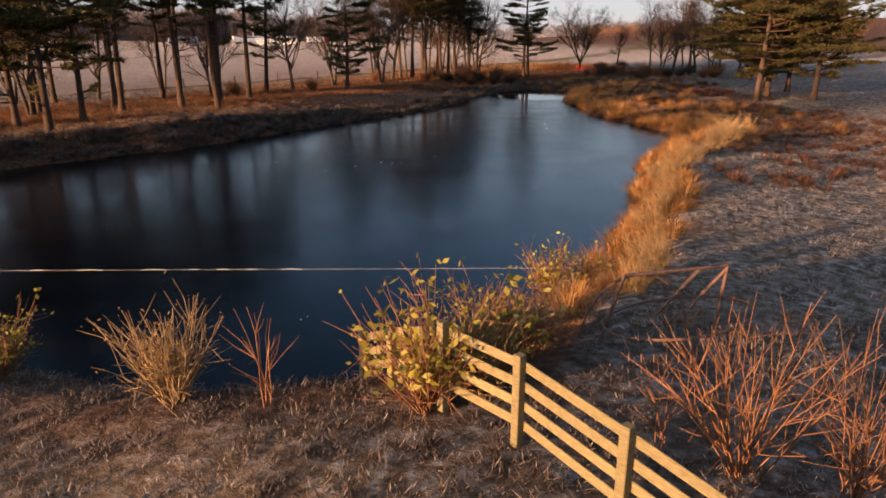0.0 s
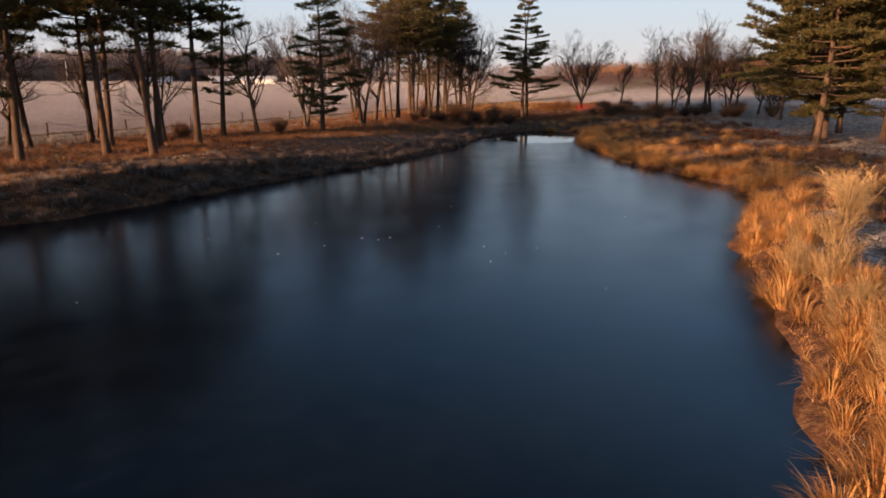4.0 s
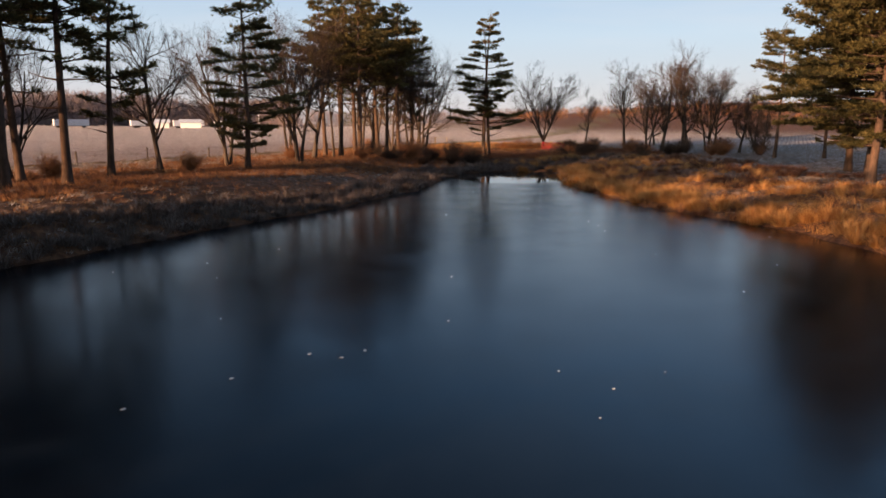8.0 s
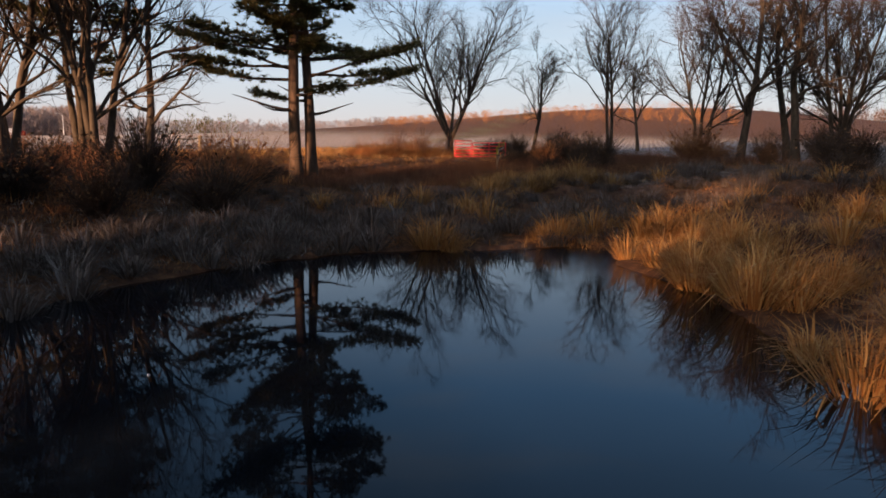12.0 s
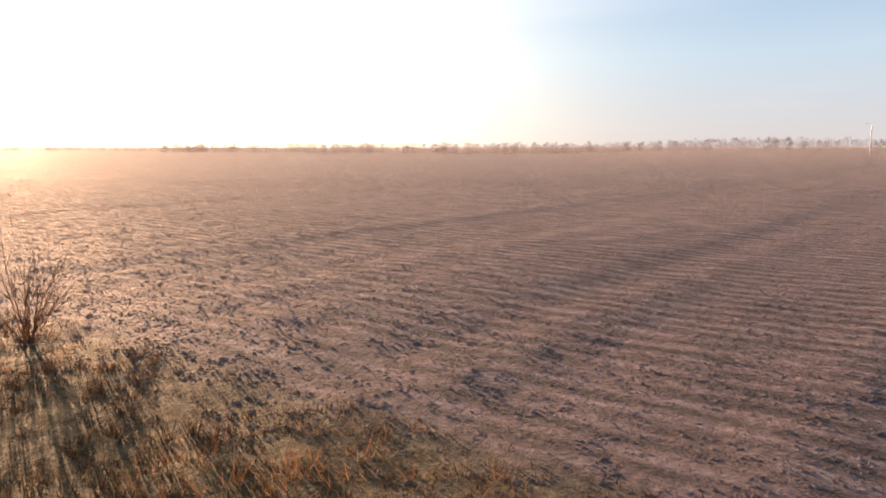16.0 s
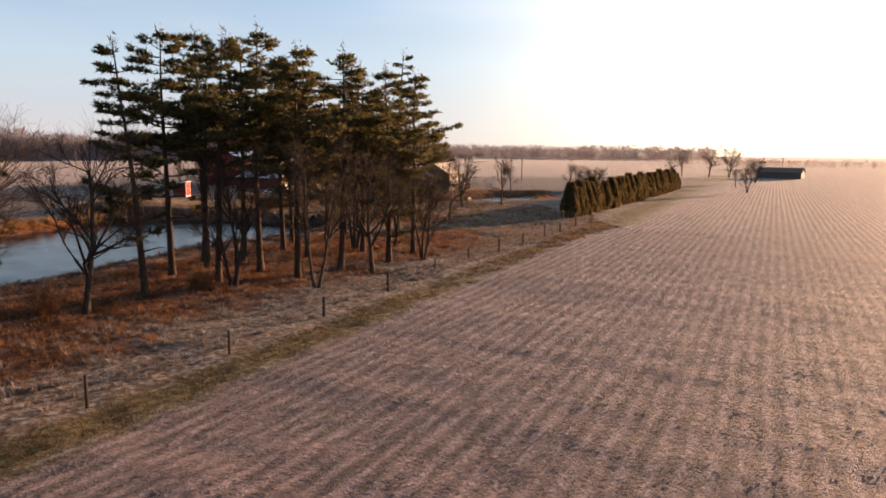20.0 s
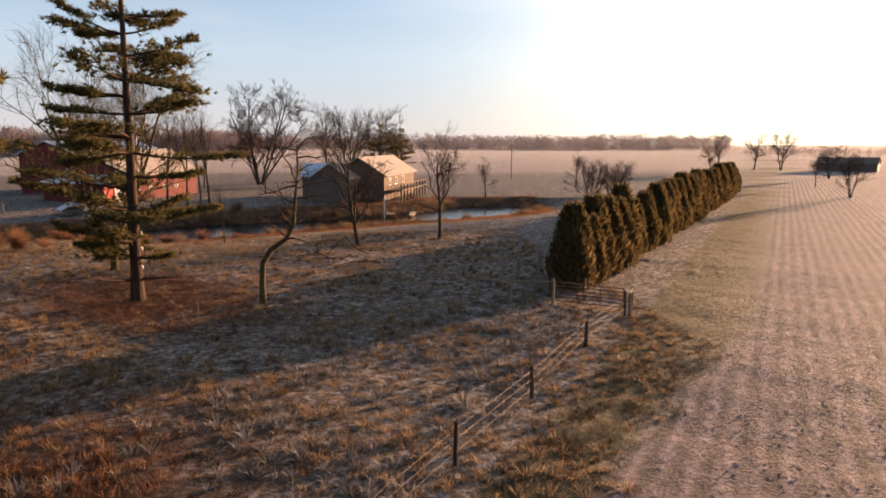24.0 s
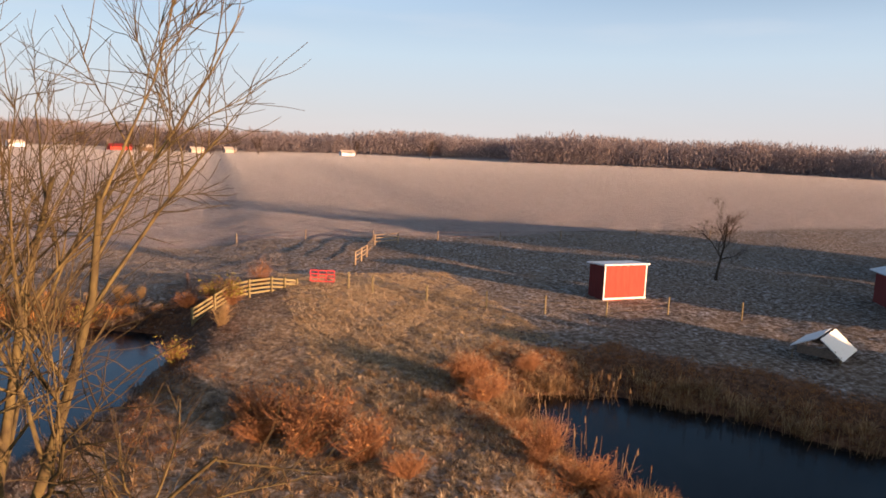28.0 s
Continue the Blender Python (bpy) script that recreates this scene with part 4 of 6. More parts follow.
for k, (x, y, sc) in enumerate([(19.2, 125.6, 0.7), (20.4, 126.6, 0.85), (21.6, 125.4, 0.8), (22.4, 127.4, 0.9), (20.9, 128.2, 0.8), (23.4, 125.8, 0.75), (18.4, 127.4, 0.6), (-3.2, 130.6, 0.8)]):
    shrub(B_RED, x, y, sc, k * 97 % 360, "stand of tall rust-red stems by the red gate" if k < 7 else "clump of orange-red stems at the field edge", "rust-red stems")


# ---- grass ----
def scatter(n, lo, hi, weight, rng):
    out = []
    while sum(len(o) for o in out) < n:
        p = rng.uniform(lo, hi, size=(n, 2))
        out.append(p[rng.random(n) < weight(p[:, 0], p[:, 1])])
    return np.concatenate(out)[:n]


def grass(name, n, lo, hi, weight, tall, material, label, seed, per=6, spread=0.07, wide=0.02, lean=0.35):
    rng = np.random.default_rng(seed)
    p = scatter(n, lo, hi, weight, rng)
    z = land(p[:, 0], p[:, 1])
    size = rng.uniform(0.5, 1.25, n) * tall * (0.75 + 0.5 * np.clip(wobble(p[:, 0], p[:, 1], 0.7, seed * 0.37), -0.6, 0.8))
    c = np.repeat(np.column_stack([p, z - 0.02]), per, 0) + rng.normal(size=(n * per, 3)) * [spread, spread, 0]
    d = rng.normal(size=(n * per, 3)) * [lean, lean, 0] + [0.08, 0.05, 1]
    v, f = blades(c, d, np.repeat(size, per) * rng.uniform(0.55, 1.1, n * per), rng.uniform(0.5, 1.3, n * per) * wide, rng)
    return tagged(new(name, mesh_np(name, v, f, material)), label, "grass", kind="stuff")


def w_rust(x, y):
    c, r, g = zones(x, y)
    return r * (np.minimum(from_shore(x, y, POND_1), from_shore(x, y, POND_2)) > 0.25)


def w_land(x, y):
    c, r, g = zones(x, y)
    return (1 - c) * (1 - 0.8 * r) * (np.minimum(from_shore(x, y, POND_1), from_shore(x, y, POND_2)) > 0.4)


def w_field(x, y):
    return zones(x, y)[0]


def patchy(x, y, k, seed, keep=0.0):
    return 0.12 + 0.88 * (wobble(x, y, k, seed) > keep)


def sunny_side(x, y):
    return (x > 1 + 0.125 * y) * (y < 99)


grass("rust_grass_bank", 20000, (-45, 12), (36, 132), w_rust, 0.34, M_RUSTGRASS, "rusty tall dead grass along the pond", 51, 9, 0.1, 0.014, 0.6)
grass("bank_frost", 3500, (-34, 12), (20, 104), lambda x, y: w_rust(x, y) * (x < 1 + 0.125 * y) * (0.3 + 0.7 * (wobble(x, y, 0.4, 7.0) > 0)), 0.32, M_FROSTGRASS, "grey frosted grass on the shaded bank", 67, 13, 0.09, 0.028, 0.8)
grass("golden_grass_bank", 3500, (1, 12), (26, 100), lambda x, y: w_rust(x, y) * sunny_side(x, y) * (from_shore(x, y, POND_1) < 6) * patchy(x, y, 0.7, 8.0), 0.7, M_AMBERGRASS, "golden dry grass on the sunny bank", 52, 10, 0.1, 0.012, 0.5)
grass("rust_grass_farm", 14000, (-80, -46), (-10, 14), w_rust, 0.45, M_RUSTGRASS, "rusty rank grass round the farm pond", 53, 9, 0.1, 0.016, 0.55)
# dam grass: sunlit crown paler, shaded north slope duller, put into the tones
grass("straw_grass_dam", 10500, (-26, -10), (12, 5.5), lambda x, y: np.clip(w_land(x, y) + 0.7 * w_rust(x, y), 0, 1), 0.26, M_PALESTRAW, "dry straw-coloured grass with frost", 54, 15, 0.1, 0.028, 0.75)
grass("frosted_grass_dam", 4500, (-22, 5.5), (10, 14), lambda x, y: np.clip(w_land(x, y) + 0.7 * w_rust(x, y), 0, 1), 0.22, M_SHADEFROST, "short grey-brown frosted grass above the pond", 75, 14, 0.1, 0.024, 0.8)
grass("pasture_grass", 36000, (-70, -20), (0, 66), w_land, 0.17, M_FROSTGRASS, "frosted short pasture grass", 55, 6, 0.1)
grass("pasture_straw", 4500, (-66, -4), (-12, 62), lambda x, y: w_land(x, y) * (0.25 + 0.75 * (wobble(x, y, 0.25, 3.0) > -0.1)), 0.30, M_STRAW, "tufts of dry straw in the pasture", 56, 18, 0.10, 0.035, 0.75)
grass("pasture_brown", 2600, (-66, -4), (-12, 62), w_land, 0.26, M_BROWNGRASS, "dark brown tufts in the frosted pasture", 62, 16, 0.12, 0.035, 0.75)
grass("gate_rust", 800, (17.6, 124.2), (23.6, 129.2), lambda x, y: 0.5 + 0.5 * (wobble(x, y, 1.1, 2.0) > -0.2), 1.15, M_GATERUST, "tall bright rust-orange grass beside the red gate", 70, 18, 0.12, 0.016, 0.22)
grass("meadow_grass", 8000, (-6, 110), (34, 152), lambda x, y: w_land(x, y) * (1 - weedy_shade(x, y)), 0.22, M_STRAW, "matted grey-brown meadow grass by the field gate", 57, 14, 0.14, 0.012, 0.95)
grass("meadow_brown", 5000, (4, 97), (36, 140), lambda x, y: np.clip(w_land(x, y) + w_rust(x, y), 0, 1) * (0.3 + 0.7 * weedy_shade(x, y)), 0.42, M_BROWNGRASS, "dark brown rank grass in the meadow", 63, 16, 0.16, 0.016, 0.85)
grass("rust_belt", 9000, (-46, 40), (8, 125), lambda x, y: zones(x, y)[1] * (field_side(x, y) > -22) * (from_shore(x, y, POND_1) > 2), 0.5, M_RUSTGRASS, "orange-rust dead grass under the pines", 66, 9, 0.1, 0.024, 0.5)
grass("brown_belt", 9000, (-46, 40), (8, 125), lambda x, y: zones(x, y)[1] * (field_side(x, y) > -22) * (from_shore(x, y, POND_1) > 2), 0.55, M_DEADWEED, "dark red-brown dead weeds under the pines", 73, 10, 0.12, 0.022, 0.5)
grass("meadow_rust", 3600, (-8, 97), (36, 150), lambda x, y: np.clip(w_land(x, y) + w_rust(x, y), 0, 1) * (wobble(x, y, 0.3, 5.0) > 0.1) * (1 - 0.8 * weedy_shade(x, y)), 0.5, M_RUSTGRASS, "rusty tufts in the meadow", 58, 10, 0.1, 0.011, 0.6)
grass("dead_weeds", 4200, (10, 106), (36, 123), weedy_shade, 0.75, M_DEADWEED, "rank dark red-brown dead weeds at the pond head", 72, 16, 0.16, 0.010, 0.45)
grass("pine_weeds", 2600, (-52, 14), (-28, 36), under_pine, 0.4, M_DEADWEED, "dark rusty weeds round the big pine", 74, 12, 0.14, 0.014, 0.6)
grass("lawn_grass", 15000, (4, 4), (36, 72), w_land, 0.2, M_FROSTGRASS, "short frosted grey grass", 59, 13, 0.11, 0.022, 0.8)
grass("field_stubble", 26000, (-75, 40), (20, 175), w_field, 0.12, M_FROSTGRASS, "frosted stubble on the bare crop field", 60, 4, 0.1, 0.03, 0.9)
grass("verge_grass", 11000, (-66, 28), (10, 150), lambda x, y: zones(x, y)[2], 0.2, M_BROWNGRASS, "green-yellow grass along the field fence", 61, 6)


def tussocks(name, n, lo, hi, weight, small, large, material, label, seed, per=30, wide=0.014):
    """Rounded clumps of grass whose blades rise and droop over."""
    rng = np.random.default_rng(seed)
    p = scatter(n, lo, hi, weight, rng)
    size = np.repeat(rng.uniform(small, large, n) * (0.8 + 0.4 * rng.random(n)), per)
    m = n * per
    a = rng.uniform(0, 6.283, m)
    out = np.stack([np.cos(a), np.sin(a), np.zeros(m)], 1)
    side = np.stack([-np.sin(a), np.cos(a), np.zeros(m)], 1)
    up = np.array([0, 0, 1.0])
    foot = np.column_stack([p, land(p[:, 0], p[:, 1]) - 0.03])
    r = np.sqrt(rng.random(m))
    lean = 0.08 + 0.75 * r + rng.normal(size=m) * 0.16
    base = np.repeat(foot, per, 0) + out * (size * 0.30 * r)[:, None]
    length = size * rng.uniform(0.45, 1.0, m)
    mid = base + (length * 0.6)[:, None] * (out * np.sin(lean)[:, None] + up * np.cos(lean)[:, None])
    fall = lean + rng.uniform(0.35, 1.25, m)
    tip = mid + (length * 0.5)[:, None] * (out * np.sin(fall)[:, None] + up * np.cos(fall)[:, None]) + rng.normal(size=(m, 3)) * 0.03
    w = side * (rng.uniform(0.5, 1.2, m) * wide * (0.5 + size))[:, None]
    v = np.stack([base - w, base + w, mid + w * 0.9, mid - w * 0.9, tip], 1).reshape(-1, 3)
    f = (np.array([(0, 1, 2), (0, 2, 3), (3, 2, 4)])[None] + 5 * np.arange(m)[:, None, None]).reshape(-1, 3)
    return tagged(new(name, mesh_np(name, v, f, material)), label, "grass", kind="stuff")


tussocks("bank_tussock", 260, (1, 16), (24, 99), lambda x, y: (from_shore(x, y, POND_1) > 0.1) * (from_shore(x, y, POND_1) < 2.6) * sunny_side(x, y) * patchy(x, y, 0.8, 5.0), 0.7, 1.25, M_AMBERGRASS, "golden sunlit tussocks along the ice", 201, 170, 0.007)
tussocks("shore_tussock", 130, (9, 50), (34, 104), lambda x, y: (from_shore(x, y, POND_1) > 1.5) * (from_shore(x, y, POND_1) < 13) * (x > 12), 0.6, 1.1, M_AMBERGRASS, "scattered amber tussocks behind the sunny shore", 202, 130, 0.007)
tussocks("weedy_tussock", 900, (5, 30), (38, 104), lambda x, y: (from_shore(x, y, POND_1) > 0.2) * (from_shore(x, y, POND_1) < 18) * sunny_side(x, y) * patchy(x, y, 0.5, 2.0), 0.4, 0.8, M_DEADWEED, "dark reddish-brown dead weeds behind the sunny shore", 213, 70, 0.008)
tussocks("frosted_tussock", 1000, (-30, 14), (20, 104), lambda x, y: (from_shore(x, y, POND_1) > 0.1) * (from_shore(x, y, POND_1) < 3.6) * (1 - sunny_side(x, y)), 0.45, 0.9, M_SHADEFROST, "grey frosted tussocks on the shaded bank", 203, 90, 0.009)
tussocks("hollow_tussock", 420, (8, 98), (30, 106), lambda x, y: (from_shore(x, y, POND_1) > 0.2) * 1.0, 0.35, 0.65, M_SHADEFROST, "grey frosted tussocks in the hollow at the pond head", 204, 110, 0.006)
tussocks("reed_tussock", 40, (17.8, 103.8), (22.4, 107.0), lambda x, y: np.ones_like(x), 0.6, 1.0, M_GOLDGRASS, "tall golden grass clumps lit by the low sun", 205, 150, 0.006)
tussocks("fence_tussock", 1700, (-66, 30), (-8, 112), lambda x, y: (field_side(x, y) < -0.4) * (field_side(x, y) > -10) * patchy(x, y, 0.5, 1.0, -0.2), 0.25, 0.55, M_FROSTGRASS, "pale frosted tussocks along the field fence", 206)
tussocks("pasture_tussock", 1900, (-66, -4), (-14, 60), lambda x, y: w_land(x, y) * patchy(x, y, 0.35, 3.0), 0.25, 0.5, M_STRAW, "straw tussocks in the frosted pasture", 207)
tussocks("brown_tussock", 350, (-66, 0), (-14, 60), w_land, 0.25, 0.5, M_BROWNGRASS, "dark brown tussocks in the pasture", 208)
tussocks("dam_tussock", 1500, (-36, -8), (5, 6), lambda x, y: np.clip(w_land(x, y) + 0.5 * w_rust(x, y), 0, 1), 0.2, 0.42, M_PALESTRAW, "pale straw tussocks over the dam", 209)
tussocks("meadow_tussock", 900, (-4, 108), (34, 152), lambda x, y: w_land(x, y) * (1 - weedy_shade(x, y)) * (field_side(x, y) < -1.5) * patchy(x, y, 0.45, 6.0), 0.3, 0.7, M_AMBERGRASS, "amber tufts standing in the matted meadow", 210, 60, 0.008)
tussocks("shaded_tussock", 500, (0, 106), (34, 152), w_land, 0.25, 0.5, M_BROWNGRASS, "dull brown tussocks in the meadow", 211, 40, 0.008)
tussocks("sedge_tussock", 260, (-80, -46), (-12, -2), lambda x, y: (np.abs(from_shore(x, y, POND_2) - 0.8) < 0.9) * patchy(x, y, 0.5, 4.0), 0.7, 1.3, M_STRAW, "tall tan sedge clumps round the farm pond", 212, 70, 0.008)

rng_c = np.random.default_rng(71)
pts_c = []
for poly, a, b, n in ((POND_2, 12, 20, 420), (POND_2, 0, 3, 60)):
    q = np.array(poly + poly[:1], float)
    for k in range(n):
        i = rng_c.integers(a, b)
        t = rng_c.random()
        p = q[i] + (q[(i + 1) % len(q)] - q[i]) * t + rng_c.normal(size=2) * 0.7
        pts_c.append(p)
pts_c = np.array(pts_c)
st_c = []
for p in pts_c:
    h = rng_c.uniform(0.5, 1.7)
    st_c.append((np.array([[p[0], p[1], -0.2], [p[0] + rng_c.normal() * 0.22, p[1] + rng_c.normal() * 0.22, h]]), [0.014, 0.008]))
    if rng_c.random() < 0.5:
        e = st_c[-1][0][1]
        st_c.append((np.array([e - [0, 0, 0.32], e - [0, 0, 0.08]]), [0.03, 0.028]))
tagged(new("cattail_bed", mesh_np("cattail_bed", *tubes(st_c, 4), M_STRAW)), "dry tan cattails standing along the shore", "cattails", kind="stuff")


# ---- fences and gates ----
def zl(x, y):
    return float(land(x, y))


def stick(a, b, w, t, bevel=0.008):
    """A board from a to b, w high and t thick."""
    a, b = Vector(a), Vector(b)
    d = b - a
    yaw, pitch = math.atan2(d.y, d.x), math.asin(d.z / d.length)
    bm = boxed((d.length, t, w), (0, 0, 0), (0, 0, 0), bevel)
    bm.transform(Matrix.Translation((a + b) / 2) @ Matrix.Rotation(yaw, 4, 'Z') @ Matrix.Rotation(-pitch, 4, 'Y'))
    return bm


def round_post(x, y, z0, z1, r, sides=9, lean=(0, 0)):
    pts = np.array([[x, y, z0], [x + lean[0] * 0.5, y + lean[1] * 0.5, (z0 + z1) / 2], [x + lean[0], y + lean[1], z1 - 0.02], [x + lean[0], y + lean[1], z1]])
    bm = bmesh.new()
    v, f = tubes([(pts, [r * 1.08, r, r * 0.97, r * 0.8])], sides)
    bv = [bm.verts.new(p) for p in v]
    for q in f:
        bm.faces.new([bv[i] for i in q])
    bm.faces.new(bv[-sides:])
    return bm


BOARD = [(-1.5, 11.8, 2.2), (-0.85, 10.4, 2.95), (0.0, 9.2, 3.5), (1.0, 8.1, 3.5), (2.0, 6.5, 3.45), (2.95, 5.5, 3.15), (3.95, 4.5, 2.85)]
board_fence = thing("board_fence", pose(0, 0, 0), "pale four-board wooden fence on the pond dam", "fence")
for x, y, top in BOARD:
    g = zl(x, y)
    part("post", boxed((0.13, 0.13, top - min(g, top - 1.2) + 0.35), (x, y, (top + min(g, top - 1.2) - 0.25) / 2 + 0.03), (0, 0, 40), 0.01), M_PALEWOOD, board_fence)
for (x0, y0, t0), (x1, y1, t1) in zip(BOARD, BOARD[1:]):
    for k in range(4):
        dz = 0.10 + 0.29 * k
        n = Vector((y1 - y0, x0 - x1, 0)).normalized() * -0.075
        part("board", stick((x0 + n.x, y0 + n.y, t0 - dz), (x1 + n.x, y1 + n.y, t1 - dz), 0.145, 0.03), M_PALEWOOD, board_fence)


def bar_gate(name, a, b, height, bars, material, label, posts=True, braces=2):
    """A tubular farm gate from a to b."""
    a, b = Vector((*a, zl(*a))), Vector((*b, zl(*b)))
    g = thing(name, pose(0, 0, 0), label, "gate")
    for k in range(bars):
        dz = 0.18 + (height - 0.2) * k / (bars - 1)
        part("bar", tube_bm([a + Vector((0, 0, dz)), b + Vector((0, 0, dz))], 0.03, 6), material, g)
    for k in range(braces + 2):
        p = a.lerp(b, k / (braces + 1))
        part("upright", tube_bm([p + Vector((0, 0, 0.17)), p + Vector((0, 0, height))], 0.024, 6), material, g)
    return g


def plain_post(x, y, h, r, label, group, material=None, lean=(0, 0)):
    z = zl(x, y)
    ob = tagged(part("fence_post", round_post(x, y, z - 0.2, z + h, r, 9, lean), material or M_POST, None), label, "fence post", group)
    return ob


field_gate = bar_gate("field_gate", (8.35, 143.2), (10.7, 149.4), 1.25, 5, M_IRON, "dark tubular farm gate to the crop field")
FG = [plain_post(6.8, 139.8, 1.15, 0.075, "weathered round fence post at the field gate", "gate posts"), plain_post(8.2, 142.9, 1.28, 0.12, "stout gate post with a green-yellow sunlit face", "gate posts"),
      plain_post(10.85, 149.8, 1.3, 0.10, "weathered round fence post at the field gate", "gate posts"), plain_post(13.2, 152.0, 1.1, 0.07, "weathered round fence post at the field gate", "gate posts")]
gr = thing("fence_rail", pose(0, 0, 0), "single round rail between two gate posts", "fence rail")
part("rail", tube_bm([(6.8, 139.8, zl(6.8, 139.8) + 1.0), (7.5, 141.35, zl(7.5, 141.35) + 1.03), (8.2, 142.9, zl(8.2, 142.9) + 1.08)], 0.055, 8), M_POST, gr)
yr = thing("yellow_rope", pose(0, 0, 0), "yellow rope strung between gate posts", "rope")
part("strand", tube_bm([(10.85, 149.8, zl(10.85, 149.8) + 1.2), (12, 150.9, zl(12, 150.9) + 0.95), (13.2, 152, zl(13.2, 152) + 1.0)], 0.02, 5), M_YLEAF, yr)

LINE = [(3.5, 132.2), (-2.2, 124.3), (-6.6, 117.4), (-10.5, 112.1), (-14.1, 107.1), (-18, 101.3), (-22.2, 94.8), (-26.2, 88.8), (-30.2, 82), (-34.2, 75.2), (-38.2, 68.4), (-41.9, 62.5),
        (-45.7, 57.4), (-49.5, 51.9), (-53.3, 46.5), (-56.7, 41.6), (-60.4, 36.4), (-64.0, 31.8)]
for k, (x, y) in enumerate(LINE):
    plain_post(x, y, 1.15 + 0.12 * math.sin(k * 2.3), 0.07 + 0.012 * math.sin(k * 1.7), "weathered thin fence post along the field", "field fence posts", M_BARK, (0.05 * math.sin(k * 3.1), 0.04 * math.cos(k * 2.2)))
wire = thing("wire_fence", pose(0, 0, 0), "thin rusty wires strung along the field posts", "wire fence")
for hh in (0.35, 0.7, 1.0):
    part("wire", tube_bm([(x, y, zl(x, y) + hh) for x, y in LINE], 0.008, 4), M_IRON, wire)

pasture_gate = bar_gate("pasture_gate", (-61.4, 28.6), (-64.4, 30.6), 1.2, 6, M_IRON, "brown tubular pasture gate beside the hedge")
for k, (x, y, h) in enumerate([(-57.4, 27.1, 1.2), (-59.2, 27.6, 1.0), (-61.3, 28.45, 1.35), (-64.8, 30.7, 1.3), (-64.2, 31.9, 1.2), (-58.8, 24, 1.0), (-61.1, 21.4, 1.1), (-63.4, 18.1, 1.1), (-65.6, 15.0, 1.1), (-68, 11.5, 1.1)]):
    plain_post(x, y, h, 0.085, "weathered corner post by the hedge", "pasture posts")
pr = thing("fence_rail", pose(0, 0, 0), "dark pole rail on pasture posts", "fence rail")
part("rail", tube_bm([(-57.4, 27.1, zl(-57.4, 27.1) + 1.1), (-59.3, 27.7, zl(-59.3, 27.7) + 1.08), (-61.3, 28.45, zl(-61.3, 28.45) + 1.15)], 0.05, 7), M_POST, pr)
pr2 = thing("fence_rail", pose(0, 0, 0), "short pale brace rail on pasture posts", "fence rail")
part("rail", tube_bm([(-64.8, 30.7, zl(-64.8, 30.7) + 1.2), (-64.2, 31.9, zl(-64.2, 31.9) + 1.1)], 0.05, 7), M_PALEWOOD, pr2)

red_gate = bar_gate("red_gate", (22.8, 121.95), (23.68, 121.62), 1.1, 6, M_REDGATE, "bright red tubular gate panel standing in rusty brush", True, 0)
red_gate_1 = bar_gate("red_gate", (23.76, 121.6), (25.6, 121.1), 0.98, 5, M_REDGATE, "bright red tubular gate leaning open against its neighbour", True, 1)
red_gate_2 = bar_gate("red_gate", (4.6, 3.4), (4.4, 1.6), 1.05, 4, M_REDGATE, "bright red tubular gate beside the board fence")
for k, (x, y) in enumerate([(2.6, 0.8), (1.9, -0.9), (0.0, -4.6), (-2.0, -8.6), (-4.0, -12.4), (-5.8, -16.4), (-6.0, -21.5), (-8.5, -26)]):
    plain_post(x, y, 1.35, 0.055, "pale thin post of the farmyard wire fence", "farmyard posts", M_PALEWOOD)
yw = thing("wire_fence", pose(0, 0, 0), "pale wires along the farmyard fence", "wire fence")
for hh in (0.5, 0.85, 1.2):
    part("wire", tube_bm([(x, y, zl(x, y) + hh) for x, y in [(2.6, 0.8), (1.9, -0.9), (0.0, -4.6), (-2.0, -8.6), (-4.0, -12.4), (-5.8, -16.4), (-6.0, -21.5)]], 0.007, 4), M_POST, yw)
rail_fence = thing("rail_fence", pose(0, 0, 0), "grey wooden rail fence at the field corner", "fence")
RF = [(17.5, -2.6), (19.5, -3.6), (21.6, -4.6), (29.5, -7.2), (31.5, -10.5)]
for (x, y) in RF:
    part("post", round_post(x, y, zl(x, y) - 0.2, zl(x, y) + 1.35, 0.08), M_POST, rail_fence)
for (x0, y0), (x1, y1) in zip(RF, RF[1:]):
    for hh in (0.5, 0.9, 1.25):
        part("rail", stick((x0, y0, zl(x0, y0) + hh), (x1, y1, zl(x1, y1) + hh), 0.1, 0.04), M_POST, rail_fence)
FARLINE = [(36, 8), (35.5, 0), (34, -8), (33, -16), (32, -24), (31, -32), (29, -42), (27, -52)]
for x, y in FARLINE:
    plain_post(x, y, 1.2, 0.06, "thin post along the far crop field", "far field posts")
fw = thing("wire_fence", pose(0, 0, 0), "thin wires along the far field posts", "wire fence")
for hh in (0.5, 1.0):
    part("wire", tube_bm([(x, y, zl(x, y) + hh) for x, y in FARLINE], 0.012, 4), M_IRON, fw)

for k, (x, y) in enumerate([(20.64, 110.1), (21.26, 111.7), (21.92, 113.1), (22.97, 115.6), (24.02, 117.8), (25.3, 120.6)]):
    p = plain_post(x, y, 1.05, 0.026, "dark weathered post with a yellow painted band", "yellow banded posts", M_BARK)
    part("yellow_band", round_post(x, y, zl(x, y) + 0.84, zl(x, y) + 1.06, 0.031), M_YLEAF, p, "yellow painted band")
brail = thing("fence_rail", pose(0, 0, 0), "dark board rails along the banded posts", "fence rail")
